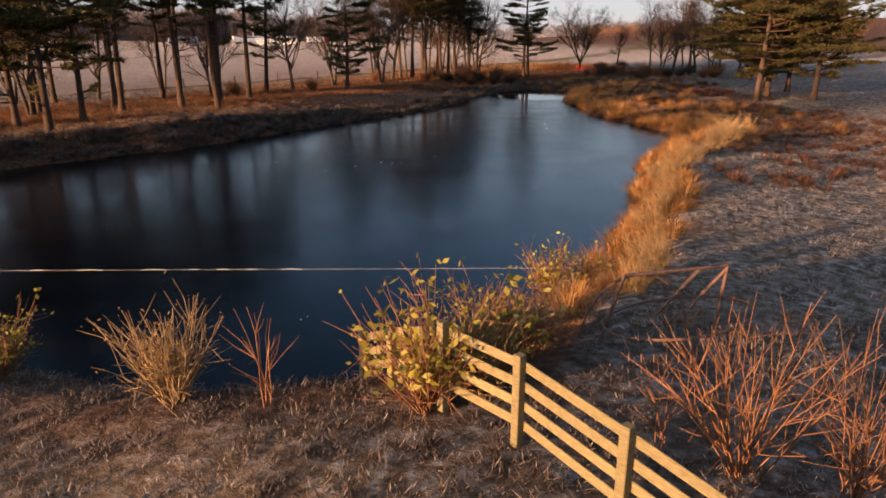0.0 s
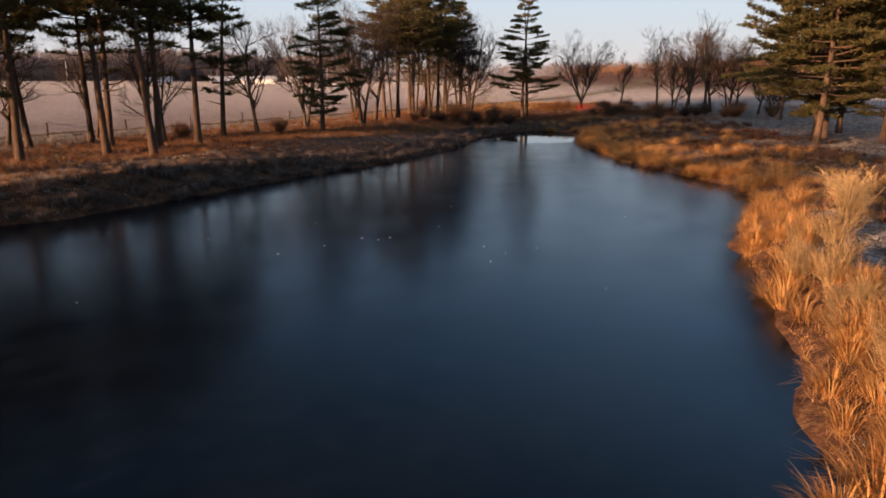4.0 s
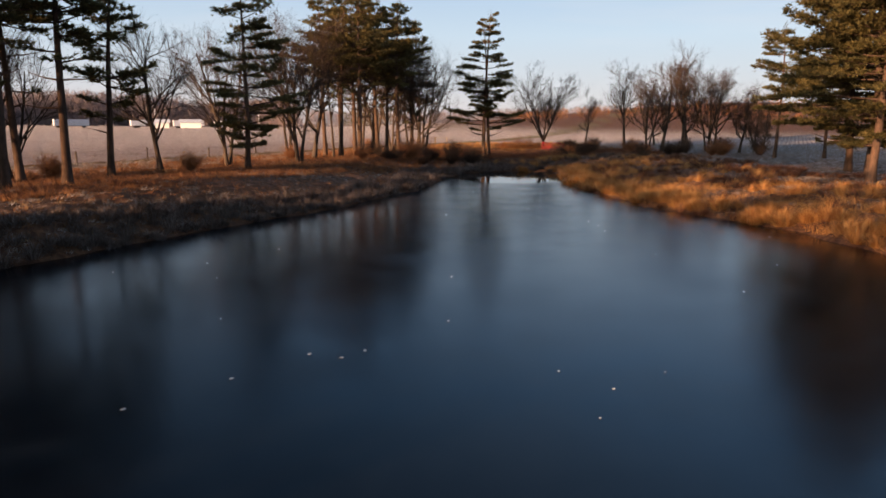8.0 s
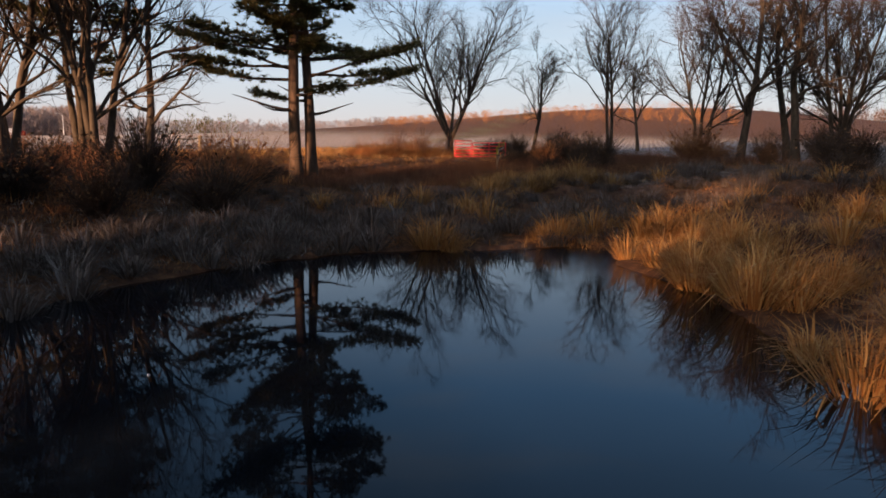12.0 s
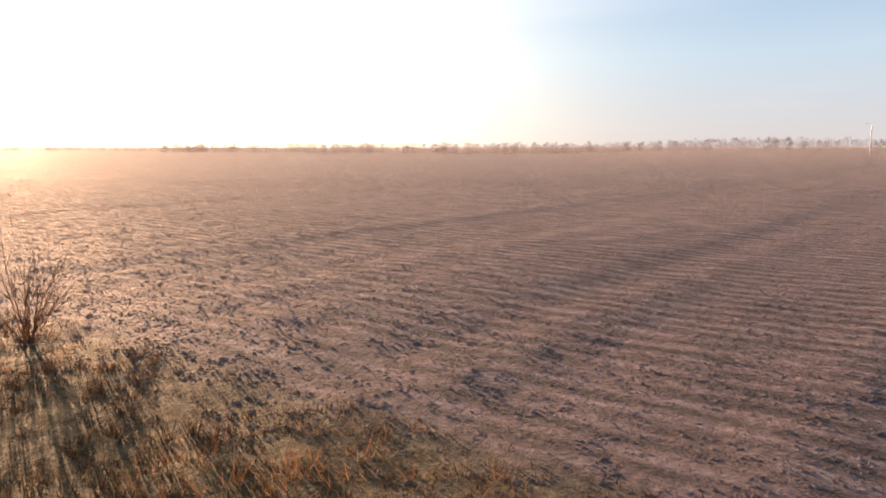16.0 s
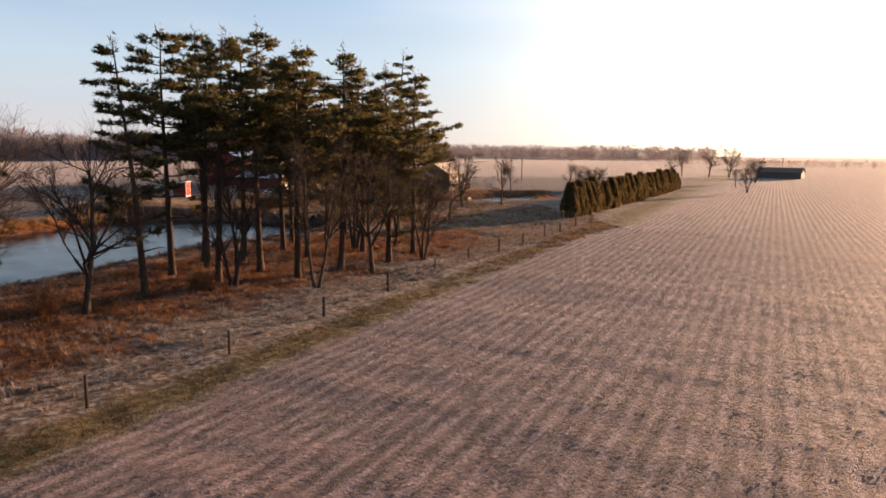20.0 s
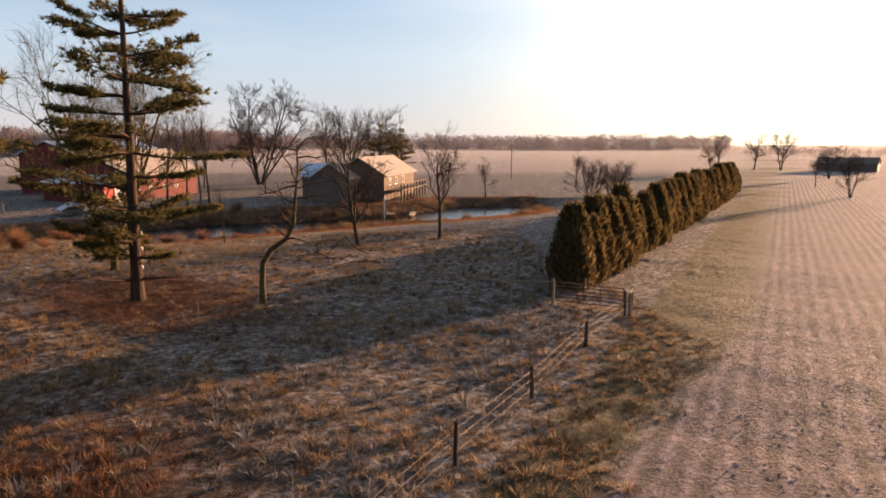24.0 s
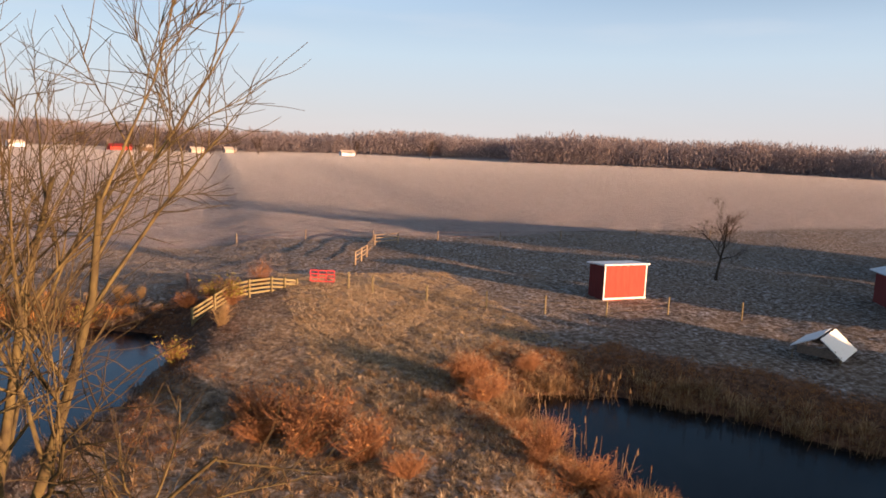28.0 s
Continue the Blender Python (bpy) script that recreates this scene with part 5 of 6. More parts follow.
for hh in (0.4, 0.75):
    for (x0, y0), (x1, y1) in (((20.64, 110.1), (21.92, 113.1)), ((21.92, 113.1), (24.02, 117.8)), ((24.02, 117.8), (25.3, 120.6))):
        part("rail", stick((x0, y0, zl(x0, y0) + hh), (x1, y1, zl(x1, y1) + hh), 0.07, 0.03), M_POST, brail)


def bucket(x, y, turn):
    ob = thing("yellow_bucket", pose(x, y, zl(x, y), 0, 0, turn) @ Matrix.Scale(0.62, 4), "yellow plastic bucket standing in dry grass", "bucket", "yellow buckets")
    v, f = tubes([(np.array([[0, 0, 0.0], [0, 0, 0.02], [0, 0, 0.4], [0, 0, 0.42]]), [0.14, 0.15, 0.19, 0.2])], 14)
    part("shell", mesh_np("shell", v, f, M_YLEAF, True), None, ob)
    part("bottom", boxed((0.2, 0.2, 0.02), (0, 0, 0.03)), M_DARK, ob)
    a = np.linspace(0, math.pi, 9)
    part("handle", tube_bm(np.stack([np.cos(a) * 0.19, a * 0, 0.38 + np.sin(a) * 0.12], 1), 0.008, 5), M_IRON, ob)


for x, y, r in ((9.3, 122.1, 0), (10.3, 121.3, 40), (8.4, 122.5, 80)):
    bucket(x, y, r)


# ---- farm buildings ----
def window(parent, at, w, h, m_frame, turn=0):
    """A framed window with panes, facing local -y."""
    fr = part("window", boxed((w, 0.05, h), at, (0, 0, turn)), M_DARK, parent, "dark window pane in a white frame")
    fr.data.materials.clear()
    fr.data.materials.append(M_DARK)
    for dx, dz, sx, sz in ((-w / 2, 0, 0.12, h + 0.12), (w / 2, 0, 0.12, h + 0.12), (0, -h / 2, w + 0.12, 0.12), (0, h / 2, w + 0.12, 0.12), (0, 0, 0.05, h), (0, 0, w, 0.05)):
        part("window_frame", boxed((sx, 0.09, sz), (at[0] + dx, at[1] - 0.02, at[2] + dz), (0, 0, turn), 0.008), m_frame, fr)
    return fr


def slab(parent, name, a, b, c, d, thick, material):
    """A roof or wall slab with corners a b c d."""
    bm = bmesh.new()
    p = [Vector(v) for v in (a, b, c, d)]
    n = (p[1] - p[0]).cross(p[3] - p[0]).normalized() * thick
    top = [bm.verts.new(v + n) for v in p]
    bot = [bm.verts.new(v) for v in p]
    bm.faces.new(top)
    bm.faces.new(bot[::-1])
    for i in range(4):
        bm.faces.new((bot[i], bot[(i + 1) % 4], top[(i + 1) % 4], top[i]))
    return part(name, bm, material, parent)


def gable_wall(parent, x, profile, thick, material):
    """An end wall whose outline is given as (y, z) corners."""
    bm = bmesh.new()
    a = [bm.verts.new((x - thick / 2, y, z)) for y, z in profile]
    b = [bm.verts.new((x + thick / 2, y, z)) for y, z in profile]
    bm.faces.new(a[::-1])
    bm.faces.new(b)
    n = len(a)
    for i in range(n):
        bm.faces.new((a[i], a[(i + 1) % n], b[(i + 1) % n], b[i]))
    return part("end_wall", bm, material, parent)


def roofed(name, m, length, outline, walls, roof, label, category="building", over=0.45, trim=None, group=""):
    """A building along local x; outline: (y, z) of the roof from the front eave to the back eave."""
    ob = thing(name, m, label, category, group)
    y0, z0 = outline[0]
    y1, z1 = outline[-1]
    prof = [(y0 + 0.1, -0.3)] + [(y, z - 0.03) for y, z in outline] + [(y1 - 0.1, -0.3)]
    prof[1], prof[-2] = (y0 + 0.1, z0 - 0.03), (y1 - 0.1, z1 - 0.03)
    for x in (0.1, length - 0.1):
        gable_wall(ob, x, prof, 0.2, walls)
    part("front_wall", boxed((length - 0.4, 0.2, z0 + 0.3), (length / 2, y0 + 0.2, z0 / 2 - 0.15)), walls, ob)
    part("back_wall", boxed((length - 0.4, 0.2, z1 + 0.3), (length / 2, y1 - 0.2, z1 / 2 - 0.15)), walls, ob)
    n = len(outline)
    for i in range(n - 1):
        (ya, za), (yb, zb) = outline[i], outline[i + 1]
        if i == 0:
            d = (yb - ya) or 1e-6
            za -= over * (zb - za) / d * 0.8
            ya -= over * 0.8
        if i == n - 2 and n > 2:
            d = (yb - ya) or 1e-6
            zb += over * (zb - za) / d * 0.8
            yb += over * 0.8
        slab(ob, "roof_slope", (-over, ya, za), (length + over, ya, za), (length + over, yb, zb), (-over, yb, zb), 0.12, roof)
        if trim:
            for x in (-over, length + over):
                part("trim", stick((x, ya, za + 0.02), (x, yb, zb + 0.02), 0.2, 0.05), trim, ob)
    return ob


def along(x, y, r, base_z):
    return pose(x, y, base_z, 0, 0, math.degrees(math.atan2(r[1], r[0])))


# near barn: ridge runs away from the pond; local y points to the back
R_BARN = (-0.451, -0.893)
barn = roofed("barn", along(-14.0, -40.6, R_BARN, 1.85), 15.5, [(-5.4, 3.75), (0.0, 7.2), (5.4, 3.75)], M_REDPAINT, M_SHINGLE,
              "red wooden barn with a frosted tan roof and small white windows", "barn", 0.35, None)
part("trim", stick((-0.36, -5.7, 3.62), (-0.36, 0, 7.25), 0.14, 0.05), M_WHITE, barn)
part("trim", stick((-0.36, 0, 7.25), (-0.36, 5.7, 3.62), 0.14, 0.05), M_WHITE, barn)
part("eave_trim", boxed((16.0, 0.06, 0.12), (7.8, -5.72, 3.6)), M_SHINGLE, barn)
for wx in (2.7, 5.2, 7.9, 10.6):
    window(barn, (wx, -5.32, 1.7), 0.62, 0.5, M_WHITE)
part("door_opening", boxed((1.3, 0.06, 2.0), (1.1, -5.31, 0.9)), M_DARK, barn, "dark open doorway")
for hx in (4.6, 8.6):
    part("roof_vent", boxed((0.5, 0.5, 0.9), (hx, -0.3, 7.4), (0, 0, 20), 0.02), M_DARK, barn, "small dark roof ventilator")
big_barn = roofed("barn", along(-2.3, -54.5, R_BARN, 1.85), 20.0, [(-6.0, 6.5), (0.0, 8.45), (6.2, 6.4)], M_REDPAINT, M_TIN,
                  "tall dark red barn with a frosted pale metal roof", "barn", 0.45, None)
part("cupola", boxed((1.1, 1.1, 1.3), (19.0, 0, 8.8), (0, 0, 0), 0.02), M_WHITE, big_barn, "white louvred cupola")
lean = thing("lean_to", along(-14.0, -40.6, R_BARN, 1.85), "low red lean-to with frosted metal roof and white door", "shed")
slab(lean, "roof_slope", (-4.0, -5.75, 2.65), (0.05, -5.75, 3.66), (0.05, 5.9, 3.66), (-4.0, 5.9, 2.65), 0.1, M_TIN)
# front brighter, side and back darker: sun and shade put into the reds
part("front_wall", boxed((3.6, 0.16, 2.75), (-1.85, -5.26, 1.2)), M_LITRED, lean, "red board wall, its sunlight put into a brighter red")
part("side_wall", boxed((0.16, 10.6, 2.75), (-3.6, 0.15, 1.2)), M_REDPAINT, lean)
part("back_wall", boxed((3.6, 0.16, 2.75), (-1.85, 5.4, 1.2)), M_REDPAINT, lean)
part("sliding_door", boxed((2.0, 0.09, 2.2), (-0.75, -5.4, 1.05), (0, 0, 0), 0.02), M_WHITE, lean, "white sliding door")
part("door_rail", boxed((3.4, 0.07, 0.12), (-1.8, -5.42, 2.25)), M_WHITE, lean)
part("corner_trim", boxed((0.15, 0.07, 2.6), (-3.6, -5.38, 1.25)), M_WHITE, lean)
part("eave_trim", stick((-4.0, -5.78, 2.7), (0.05, -5.78, 3.7), 0.17, 0.05), M_WHITE, lean)

# run-in shed
shed = thing("run_in_shed", pose(-0.9, -19.1, zl(0, -20)) @ Matrix.Diagonal((0.75, 0.9, 1.12, 1)), "small bright red run-in shed with a frosted flat roof", "shed")
# brighter red front stands in for sun, darker other walls for shade
part("front_wall", boxed((0.14, 4.2, 2.6), (0, -2.1, 1.2)), M_LITRED, shed)
part("side_wall", boxed((3.0, 0.14, 2.5), (1.5, 0, 1.2)), M_REDPAINT, shed)
part("side_wall", boxed((3.0, 0.14, 2.5), (1.5, -4.2, 1.2)), M_REDPAINT, shed)
part("back_wall", boxed((0.14, 4.2, 2.4), (3.0, -2.1, 1.15)), M_REDPAINT, shed)
slab(shed, "roof_slope", (-0.3, 0.25, 2.55), (-0.3, -4.45, 2.55), (3.3, -4.45, 2.36), (3.3, 0.25, 2.36), 0.1, M_TIN).data.flip_normals()
for cy in (0.02, -4.22):
    part("corner_trim", boxed((0.1, 0.1, 2.45), (-0.05, cy, 1.25)), M_WHITE, shed)
part("base_rail", boxed((0.1, 4.4, 0.12), (-0.12, -2.1, 0.12)), M_WHITE, shed)

# poultry house with two roof panels
zc = zl(-17.5, -23.5)
coop = thing("poultry_house", pose(-16.0, -26.3, zc, 0, 0, 119.4) @ Matrix.Diagonal((0.78, 0.8, 0.9, 1)), "low white A-roofed poultry house with a dark ridge slot", "coop")
slab(coop, "roof_panel", (0, 0.1, 1.62), (4.4, 0.1, 1.62), (4.4, 1.75, 0.42), (0, 1.75, 0.42), 0.06, M_WHITE)
slab(coop, "roof_panel", (0, -0.14, 1.6), (0, -1.85, 0.8), (4.4, -1.85, 0.8), (4.4, -0.14, 1.6), 0.06, M_TIN)
part("ridge_slot", boxed((4.2, 0.22, 0.1), (2.2, -0.02, 1.54)), M_DARK, coop)
for sx in (0.2, 4.2):
    for sy in (-1.7, 1.55):
        part("leg", boxed((0.08, 0.08, 0.9), (sx, sy, 0.2)), M_POST, coop)
part("cross_beam", boxed((4.2, 0.08, 0.1), (2.2, 1.5, 0.35)), M_POST, coop)
for sx in (0.15, 4.25):
    part("end_board", boxed((0.06, 2.6, 0.55), (sx, -0.1, 0.7)), M_DARKWOOD, coop)

# house by the farm pond
R_HOUSE = (-0.317, -0.949)
house = roofed("house", along(-51.6, -37.8, R_HOUSE, 2.0), 18.5, [(-3.9, 3.4), (0, 5.9), (3.9, 3.4)], M_TANWOOD, M_SHINGLE, "low brown wooden house with frosted roof on timber stilts", "house", 0.5, None)
for wx, w in ((3.0, 1.2), (6.5, 1.6), (11.0, 1.2)):
    window(house, (wx, -3.82, 2.3), w, 1.0, M_WHITE)
for wx in (3.4, 4.6, 5.8, 10.5):
    part("skylight", boxed((0.7, 1.1, 0.1), (wx, -1.9, 4.78), (32.7, 0, 0)), M_DARK, house, "dark roof skylight")
part("deck", boxed((17, 2.2, 0.18), (9.0, -5.2, 1.1)), M_TANWOOD, house)
part("deck_rail", boxed((17, 0.08, 0.1), (9.0, -6.2, 2.0)), M_TANWOOD, house)
for k in range(9):
    part("deck_post", boxed((0.2, 0.2, 2.6), (0.8 + k * 2.0, -6.15, 0.65)), M_TANWOOD, house)
part("chimney", boxed((0.8, 0.8, 1.2), (9.2, 0.5, 5.9)), M_DARKWOOD, house)
wing = roofed("house", along(-47.5, -34.9, R_HOUSE, 2.0), 8.5, [(-2.9, 3.1), (0, 5.1), (2.9, 3.1)], M_DARKWOOD, M_SHINGLE, "brown gabled house wing with frosted roof", "house", 0.4, None)
window(wing, (2.5, -2.82, 1.9), 1.1, 1.0, M_WHITE)
wing2 = roofed("house", along(-43.6, -43.0, (-0.99, 0.1), 2.0), 7.0, [(-3.0, 3.2), (0, 4.9), (3.0, 3.2)], M_DARKWOOD, M_TIN, "low brown side building with a bluish frosted roof", "house", 0.4, None)

# pole, dock and boat by the farm pond
dock = thing("dock", pose(-55.5, -30.6, 0.0, 0, 0, 8), "small grey plank dock reaching into the farm pond", "dock")
for k in range(9):
    part("plank", boxed((1.6, 0.36, 0.05), (0, -0.4 * k + 1.6, 0.45)), M_POST, dock)
for dx in (-0.7, 0.7):
    for dy in (1.5, -1.5):
        part("dock_post", boxed((0.12, 0.12, 1.8), (dx, dy, 0.1)), M_POST, dock)
part("mooring_pole", boxed((0.14, 0.14, 3.0), (0.9, 1.7, 1.2)), M_WHITE, dock, "tall pale mooring pole")
boat = thing("rowing_boat", pose(-58.6, -30.2, 0.12, 0, 0, 70), "upturned dark rowing boat on the bank", "boat")
bx = np.linspace(-1.6, 1.6, 9)
part("hull", mesh_np("hull", *tubes([(np.stack([bx, bx * 0, 0.18 + 0.05 * np.abs(bx)], 1), 0.08 + 0.36 * np.cos(bx / 1.75 * 1.4))], 10), M_DARKWOOD, True), None, boat)


def utility_pole(x, y, h, label="weathered utility pole with a cross arm", arm=True):
    z = zl(x, y)
    ob = thing("utility_pole", pose(x, y, z), label, "pole", "utility poles")
    part("shaft", round_post(0, 0, -0.3, h, 0.14), M_POST, ob)
    if arm:
        part("cross_arm", boxed((1.8, 0.1, 0.12), (0, 0, h - 0.5)), M_POST, ob)
        for dx in (-0.8, 0.8):
            part("insulator", boxed((0.1, 0.1, 0.16), (dx, 0, h - 0.38)), M_WHITE, ob)


utility_pole(-89, -101, 8.5)
utility_pole(66, -150, 9)
utility_pole(-215, -150, 8)


def street_lamp(x, y, h, turn):
    ob = thing("street_lamp", pose(x, y, zl(x, y), 0, 0, turn), "tall grey road lamp with a curved arm", "street lamp", "road lamps")
    part("shaft", round_post(0, 0, -0.3, h, 0.16), M_TIN, ob)
    part("arm", tube_bm([(0, 0, h - 0.1), (0.9, 0, h + 0.6), (2.2, 0, h + 0.8)], 0.08, 6), M_TIN, ob)
    part("lamp_head", boxed((0.9, 0.3, 0.18), (2.5, 0, h + 0.78), (0, 0, 0), 0.03), M_TIN, ob)


def polar(e, yaw, d):
    return e[0] - d * math.sin(radians(yaw)), e[1] + d * math.cos(radians(yaw))


for yaw, d in ((38.0, 330), (23.2, 335), (13.6, 330), (58.5, 330)):
    x, y = polar((17.6, 124.2), yaw, d)
    street_lamp(x, y, 11, 200)


def lorry(x, y, turn, length, cab):
    ob = thing("lorry", pose(x, y, zl(x, y), 0, 0, turn), "parked lorry trailer with a pale box body" if not cab else "lorry with a dark cab and pale box body", "lorry", "lorries on the far road")
    part("box_body", boxed((length, 2.5, 2.7), (0, 0, 2.4), (0, 0, 0), 0.05), M_TIN, ob)
    part("chassis", boxed((length * 0.95, 1.0, 0.3), (0, 0, 0.95)), M_DARK, ob)
    if cab:
        part("cab", boxed((2.3, 2.4, 2.6), (length / 2 + 1.7, 0, 1.7), (0, 0, 0), 0.2), M_REDPAINT, ob, "dark red cab")
    for k, wx in enumerate((-length * 0.38, -length * 0.28, length * 0.36)):
        for wy in (-1.0, 1.0):
            bm = bmesh.new()
            bmesh.ops.create_cone(bm, cap_ends=True, segments=14, radius1=0.5, radius2=0.5, depth=0.3, matrix=pose(wx, wy, 0.5, 90, 0, 0))
            part("wheel", bm, M_DARK, ob)


for yaw, L, cab in ((31.0, 14, False), (24.6, 15.5, False), (21.0, 14, False), (17.7, 9, True)):
    x, y = polar((19.2, 107.0), yaw, 285)
    lorry(x, y, yaw + 4, L, cab)

# long low shed and small houses in the distance
roofed("far_shed", pose(-207, -125, 1.2, 0, 0, -43), 16, [(-5, 2.6), (0, 4.4), (5, 2.6)], M_DARKWOOD, M_DARKWOOD, "long low grey shed standing in morning mist", "shed", 0.3)
for yaw, d, wl, rf, L in ((-82.4, 520, M_LITRED, M_REDPAINT, 18), (-84.5, 540, M_TANWOOD, M_SHINGLE, 10), (-88.1, 560, M_SHINGLE, M_SHINGLE, 12), (-90.6, 560, M_SHINGLE, M_SHINGLE, 11), (-99.7, 520, M_TIN, M_SHINGLE, 13), (-76, 540, M_TIN, M_SHINGLE, 12)):
    x, y = polar((-48, 10), yaw, d)
    roofed("far_house", pose(x, y, zl(x, y), 0, 0, yaw + 20), L * 0.8, [(-3.2, 2.5), (0, 4.3), (3.2, 2.5)], wl, rf, "small distant farmhouse with a pale roof", "house", 0.4, None, "far houses")
for yaw, d, L in ((13.0, 330, 8), (14.6, 330, 5)):
    x, y = polar((0, 0), yaw, d)
    roofed("far_house", pose(x, y, zl(x, y), 0, 0, yaw), L, [(-2.5, 2.2), (0, 3.4), (2.5, 2.2)], M_WHITE, M_TIN, "small distant white building behind the field", "house", 0.4, None, "far houses")


# ---- picnic table, hay rake, branches ----
table = thing("picnic_table", pose(-48.8, 2.3, zl(-48.8, 2.3), 0, 0, 25), "weathered wooden picnic table with two benches", "table")
for k in range(5):
    part("top_board", boxed((1.9, 0.14, 0.04), (0, -0.32 + 0.16 * k, 0.74), (0, 0, 0), 0.006), M_POST, table)
for sy in (-0.75, 0.75):
    part("bench_board", boxed((1.9, 0.26, 0.04), (0, sy, 0.44), (0, 0, 0), 0.006), M_POST, table)
for sx in (-0.7, 0.7):
    part("cross_beam", boxed((0.05, 1.7, 0.1), (sx, 0, 0.4)), M_POST, table)
    for sy in (-1, 1):
        part("leg", stick((sx, sy * 0.25, 0.72), (sx, sy * 0.62, 0.0), 0.1, 0.05), M_POST, table)

rake = thing("hay_rake", pose(4.35, 11.7, zl(4.35, 11.7), 0, 0, 10) @ Matrix.Diagonal((1.15, 1.15, 1.15, 1)), "old rusty iron hay rake with curved hoops and tines", "farm implement")
a = np.linspace(0, 2 * math.pi, 28)
part("hoop", tube_bm(np.stack([1.25 * np.cos(a), 0.75 * np.sin(a), 0.62 + 0.12 * np.cos(a)], 1), 0.025, 6), M_IRON, rake)
a = np.linspace(0.1, math.pi - 0.1, 14)
part("hoop", tube_bm(np.stack([-0.5 + 0.95 * np.cos(a), 0.5 + a * 0, 0.05 + 1.15 * np.sin(a)], 1), 0.025, 6), M_IRON, rake)
for k in range(12):
    x = -1.2 + 0.2 * k
    part("tine", tube_bm([(x, -0.5, 0.65), (x + 0.02, -0.75, 0.45), (x + 0.03, -0.78, 0.1), (x, -0.55, -0.02)], 0.014, 5), M_IRON, rake)
for p, q in (((-1.2, 0.3, 0.1), (-0.9, 0.2, 1.3)), ((-0.3, 0.3, 0.5), (0.5, 0.4, 1.25)), ((0.9, 0.4, 0.1), (1.0, 0.4, 1.3)), ((0.4, 0.4, 0.6), (1.0, 0.4, 1.25)), ((-0.9, 0.2, 1.3), (1.0, 0.4, 1.3))):
    part("brace", tube_bm([p, q], 0.03, 6), M_IRON, rake)

rng_b = np.random.default_rng(81)
for k in range(13):
    x, y = rng_b.uniform(-52, -44), rng_b.uniform(9, 16)
    L, t = rng_b.uniform(1.0, 2.8), rng_b.uniform(0, 6.28)
    pts, d = bend((0, 0, 0.06), (math.cos(t), math.sin(t), 0.06), L, 5, rng_b, 0, 0.14)
    ob = thing("fallen_branch", pose(x, y, zl(x, y)), "grey fallen branch lying in the frosted grass", "branch", "fallen branches")
    part("stem", tube_bm(pts, 0.04, 6), M_BARK, ob)
    for q in range(3):
        i = rng_b.integers(1, 5)
        p2, _ = bend(pts[i], d + rng_b.normal(size=3) * 0.6 + [0, 0, 0.3], L * 0.35, 3, rng_b, 0, 0.15)
        part("twig", tube_bm(p2, 0.016, 5), M_BARK, ob)
for k, (x, y, h) in enumerate([(-44.6, 21.7, 1.1), (-41, 17, 0.8), (-43, 29, 0.9)]):
    plain_post(x, y, h, 0.022, "thin pale marker stake in the pasture", "marker stakes", M_POST)

# crooked tree
rng_t = np.random.default_rng(91)
tp = np.array([[0, 0, -0.2], [0, 0, 1.3], [-0.1, 0, 2.4], [-0.7, 0, 3.2], [-1.9, 0.05, 3.9], [-2.5, 0.1, 4.7], [-2.7, 0.1, 6.2], [-2.85, 0.0, 7.6], [-2.8, 0.0, 9.0]])
st = [(tp[4] + np.array([[0, 0, 0], [-0.7, 0.3, 0.15], [-1.6, 0.5, 0.1], [-2.5, 0.6, -0.15]]), [0.06, 0.045, 0.03, 0.012])]
tw = []
for k in range(26):
    i = rng_t.integers(4, 8)
    p = tp[i] + (tp[i + 1] - tp[i]) * rng_t.random()
    a = rng_t.uniform(0, 6.28)
    q, d = bend(p, (math.cos(a), math.sin(a), 0.35), rng_t.uniform(1.2, 3.4) * (1.1 - 0.1 * (i - 4)), 5, rng_t, 0.01, 0.2)
    st.append((q, np.linspace(0.045, 0.01, 6)))
    for j in range(13):
        i2 = rng_t.integers(1, 5)
        q2, _ = bend(q[i2], d + rng_t.normal(size=3) * 0.7, rng_t.uniform(0.4, 1.3), 3, rng_t, 0, 0.2)
        tw.append((q2, np.linspace(0.012, 0.005, 4)))
tree([mesh_np("trunk", *tubes([(tp, [0.2, 0.17, 0.16, 0.14, 0.13, 0.11, 0.085, 0.055, 0.02])], 9), M_LICHEN, True), mesh_np("limb_structure", *tubes(st, 5), M_BARK), mesh_np("twig_crown", *tubes(tw, 3), M_TWIG)],
     -45.8, 26.3, 0.95, -36, "crooked leafless tree with a bent trunk", "tree", "", None, 0.0, "crooked_tree")
for k, (x, y, hgt, v) in enumerate([(-50, -92, 19, 2), (-56, -95, 19, 0), (-45, -96, 17, 3), (-62, -98, 16, 1), (-24, -66, 14, 4), (-36.5, -52, 12, 4), (-184, -138, 15, 2), (-178, -143, 14, 0), (-170, -150, 12, 3), (-165, -90, 10, 2), (-150, -118, 9, 0), (-128, -35, 8, 2),
                                    (-95, -70, 8, 1), (-84, -22, 7.5, 2), (-88, -30, 7, 0), (-140, -60, 7, 1)  ]):
    tree(BARES[v], x, y, hgt / 12, k * 53 % 360, "leafless tree standing in distant morning mist", "tree", "far bare trees")
for k, (x, y, hgt) in enumerate([(-57, -82, 13), (-61, -83, 12)]):
    tree(PINES[0], x, y, hgt / 17, k * 90, "dark conifer behind the brown house", "pine tree", "conifers behind the house")


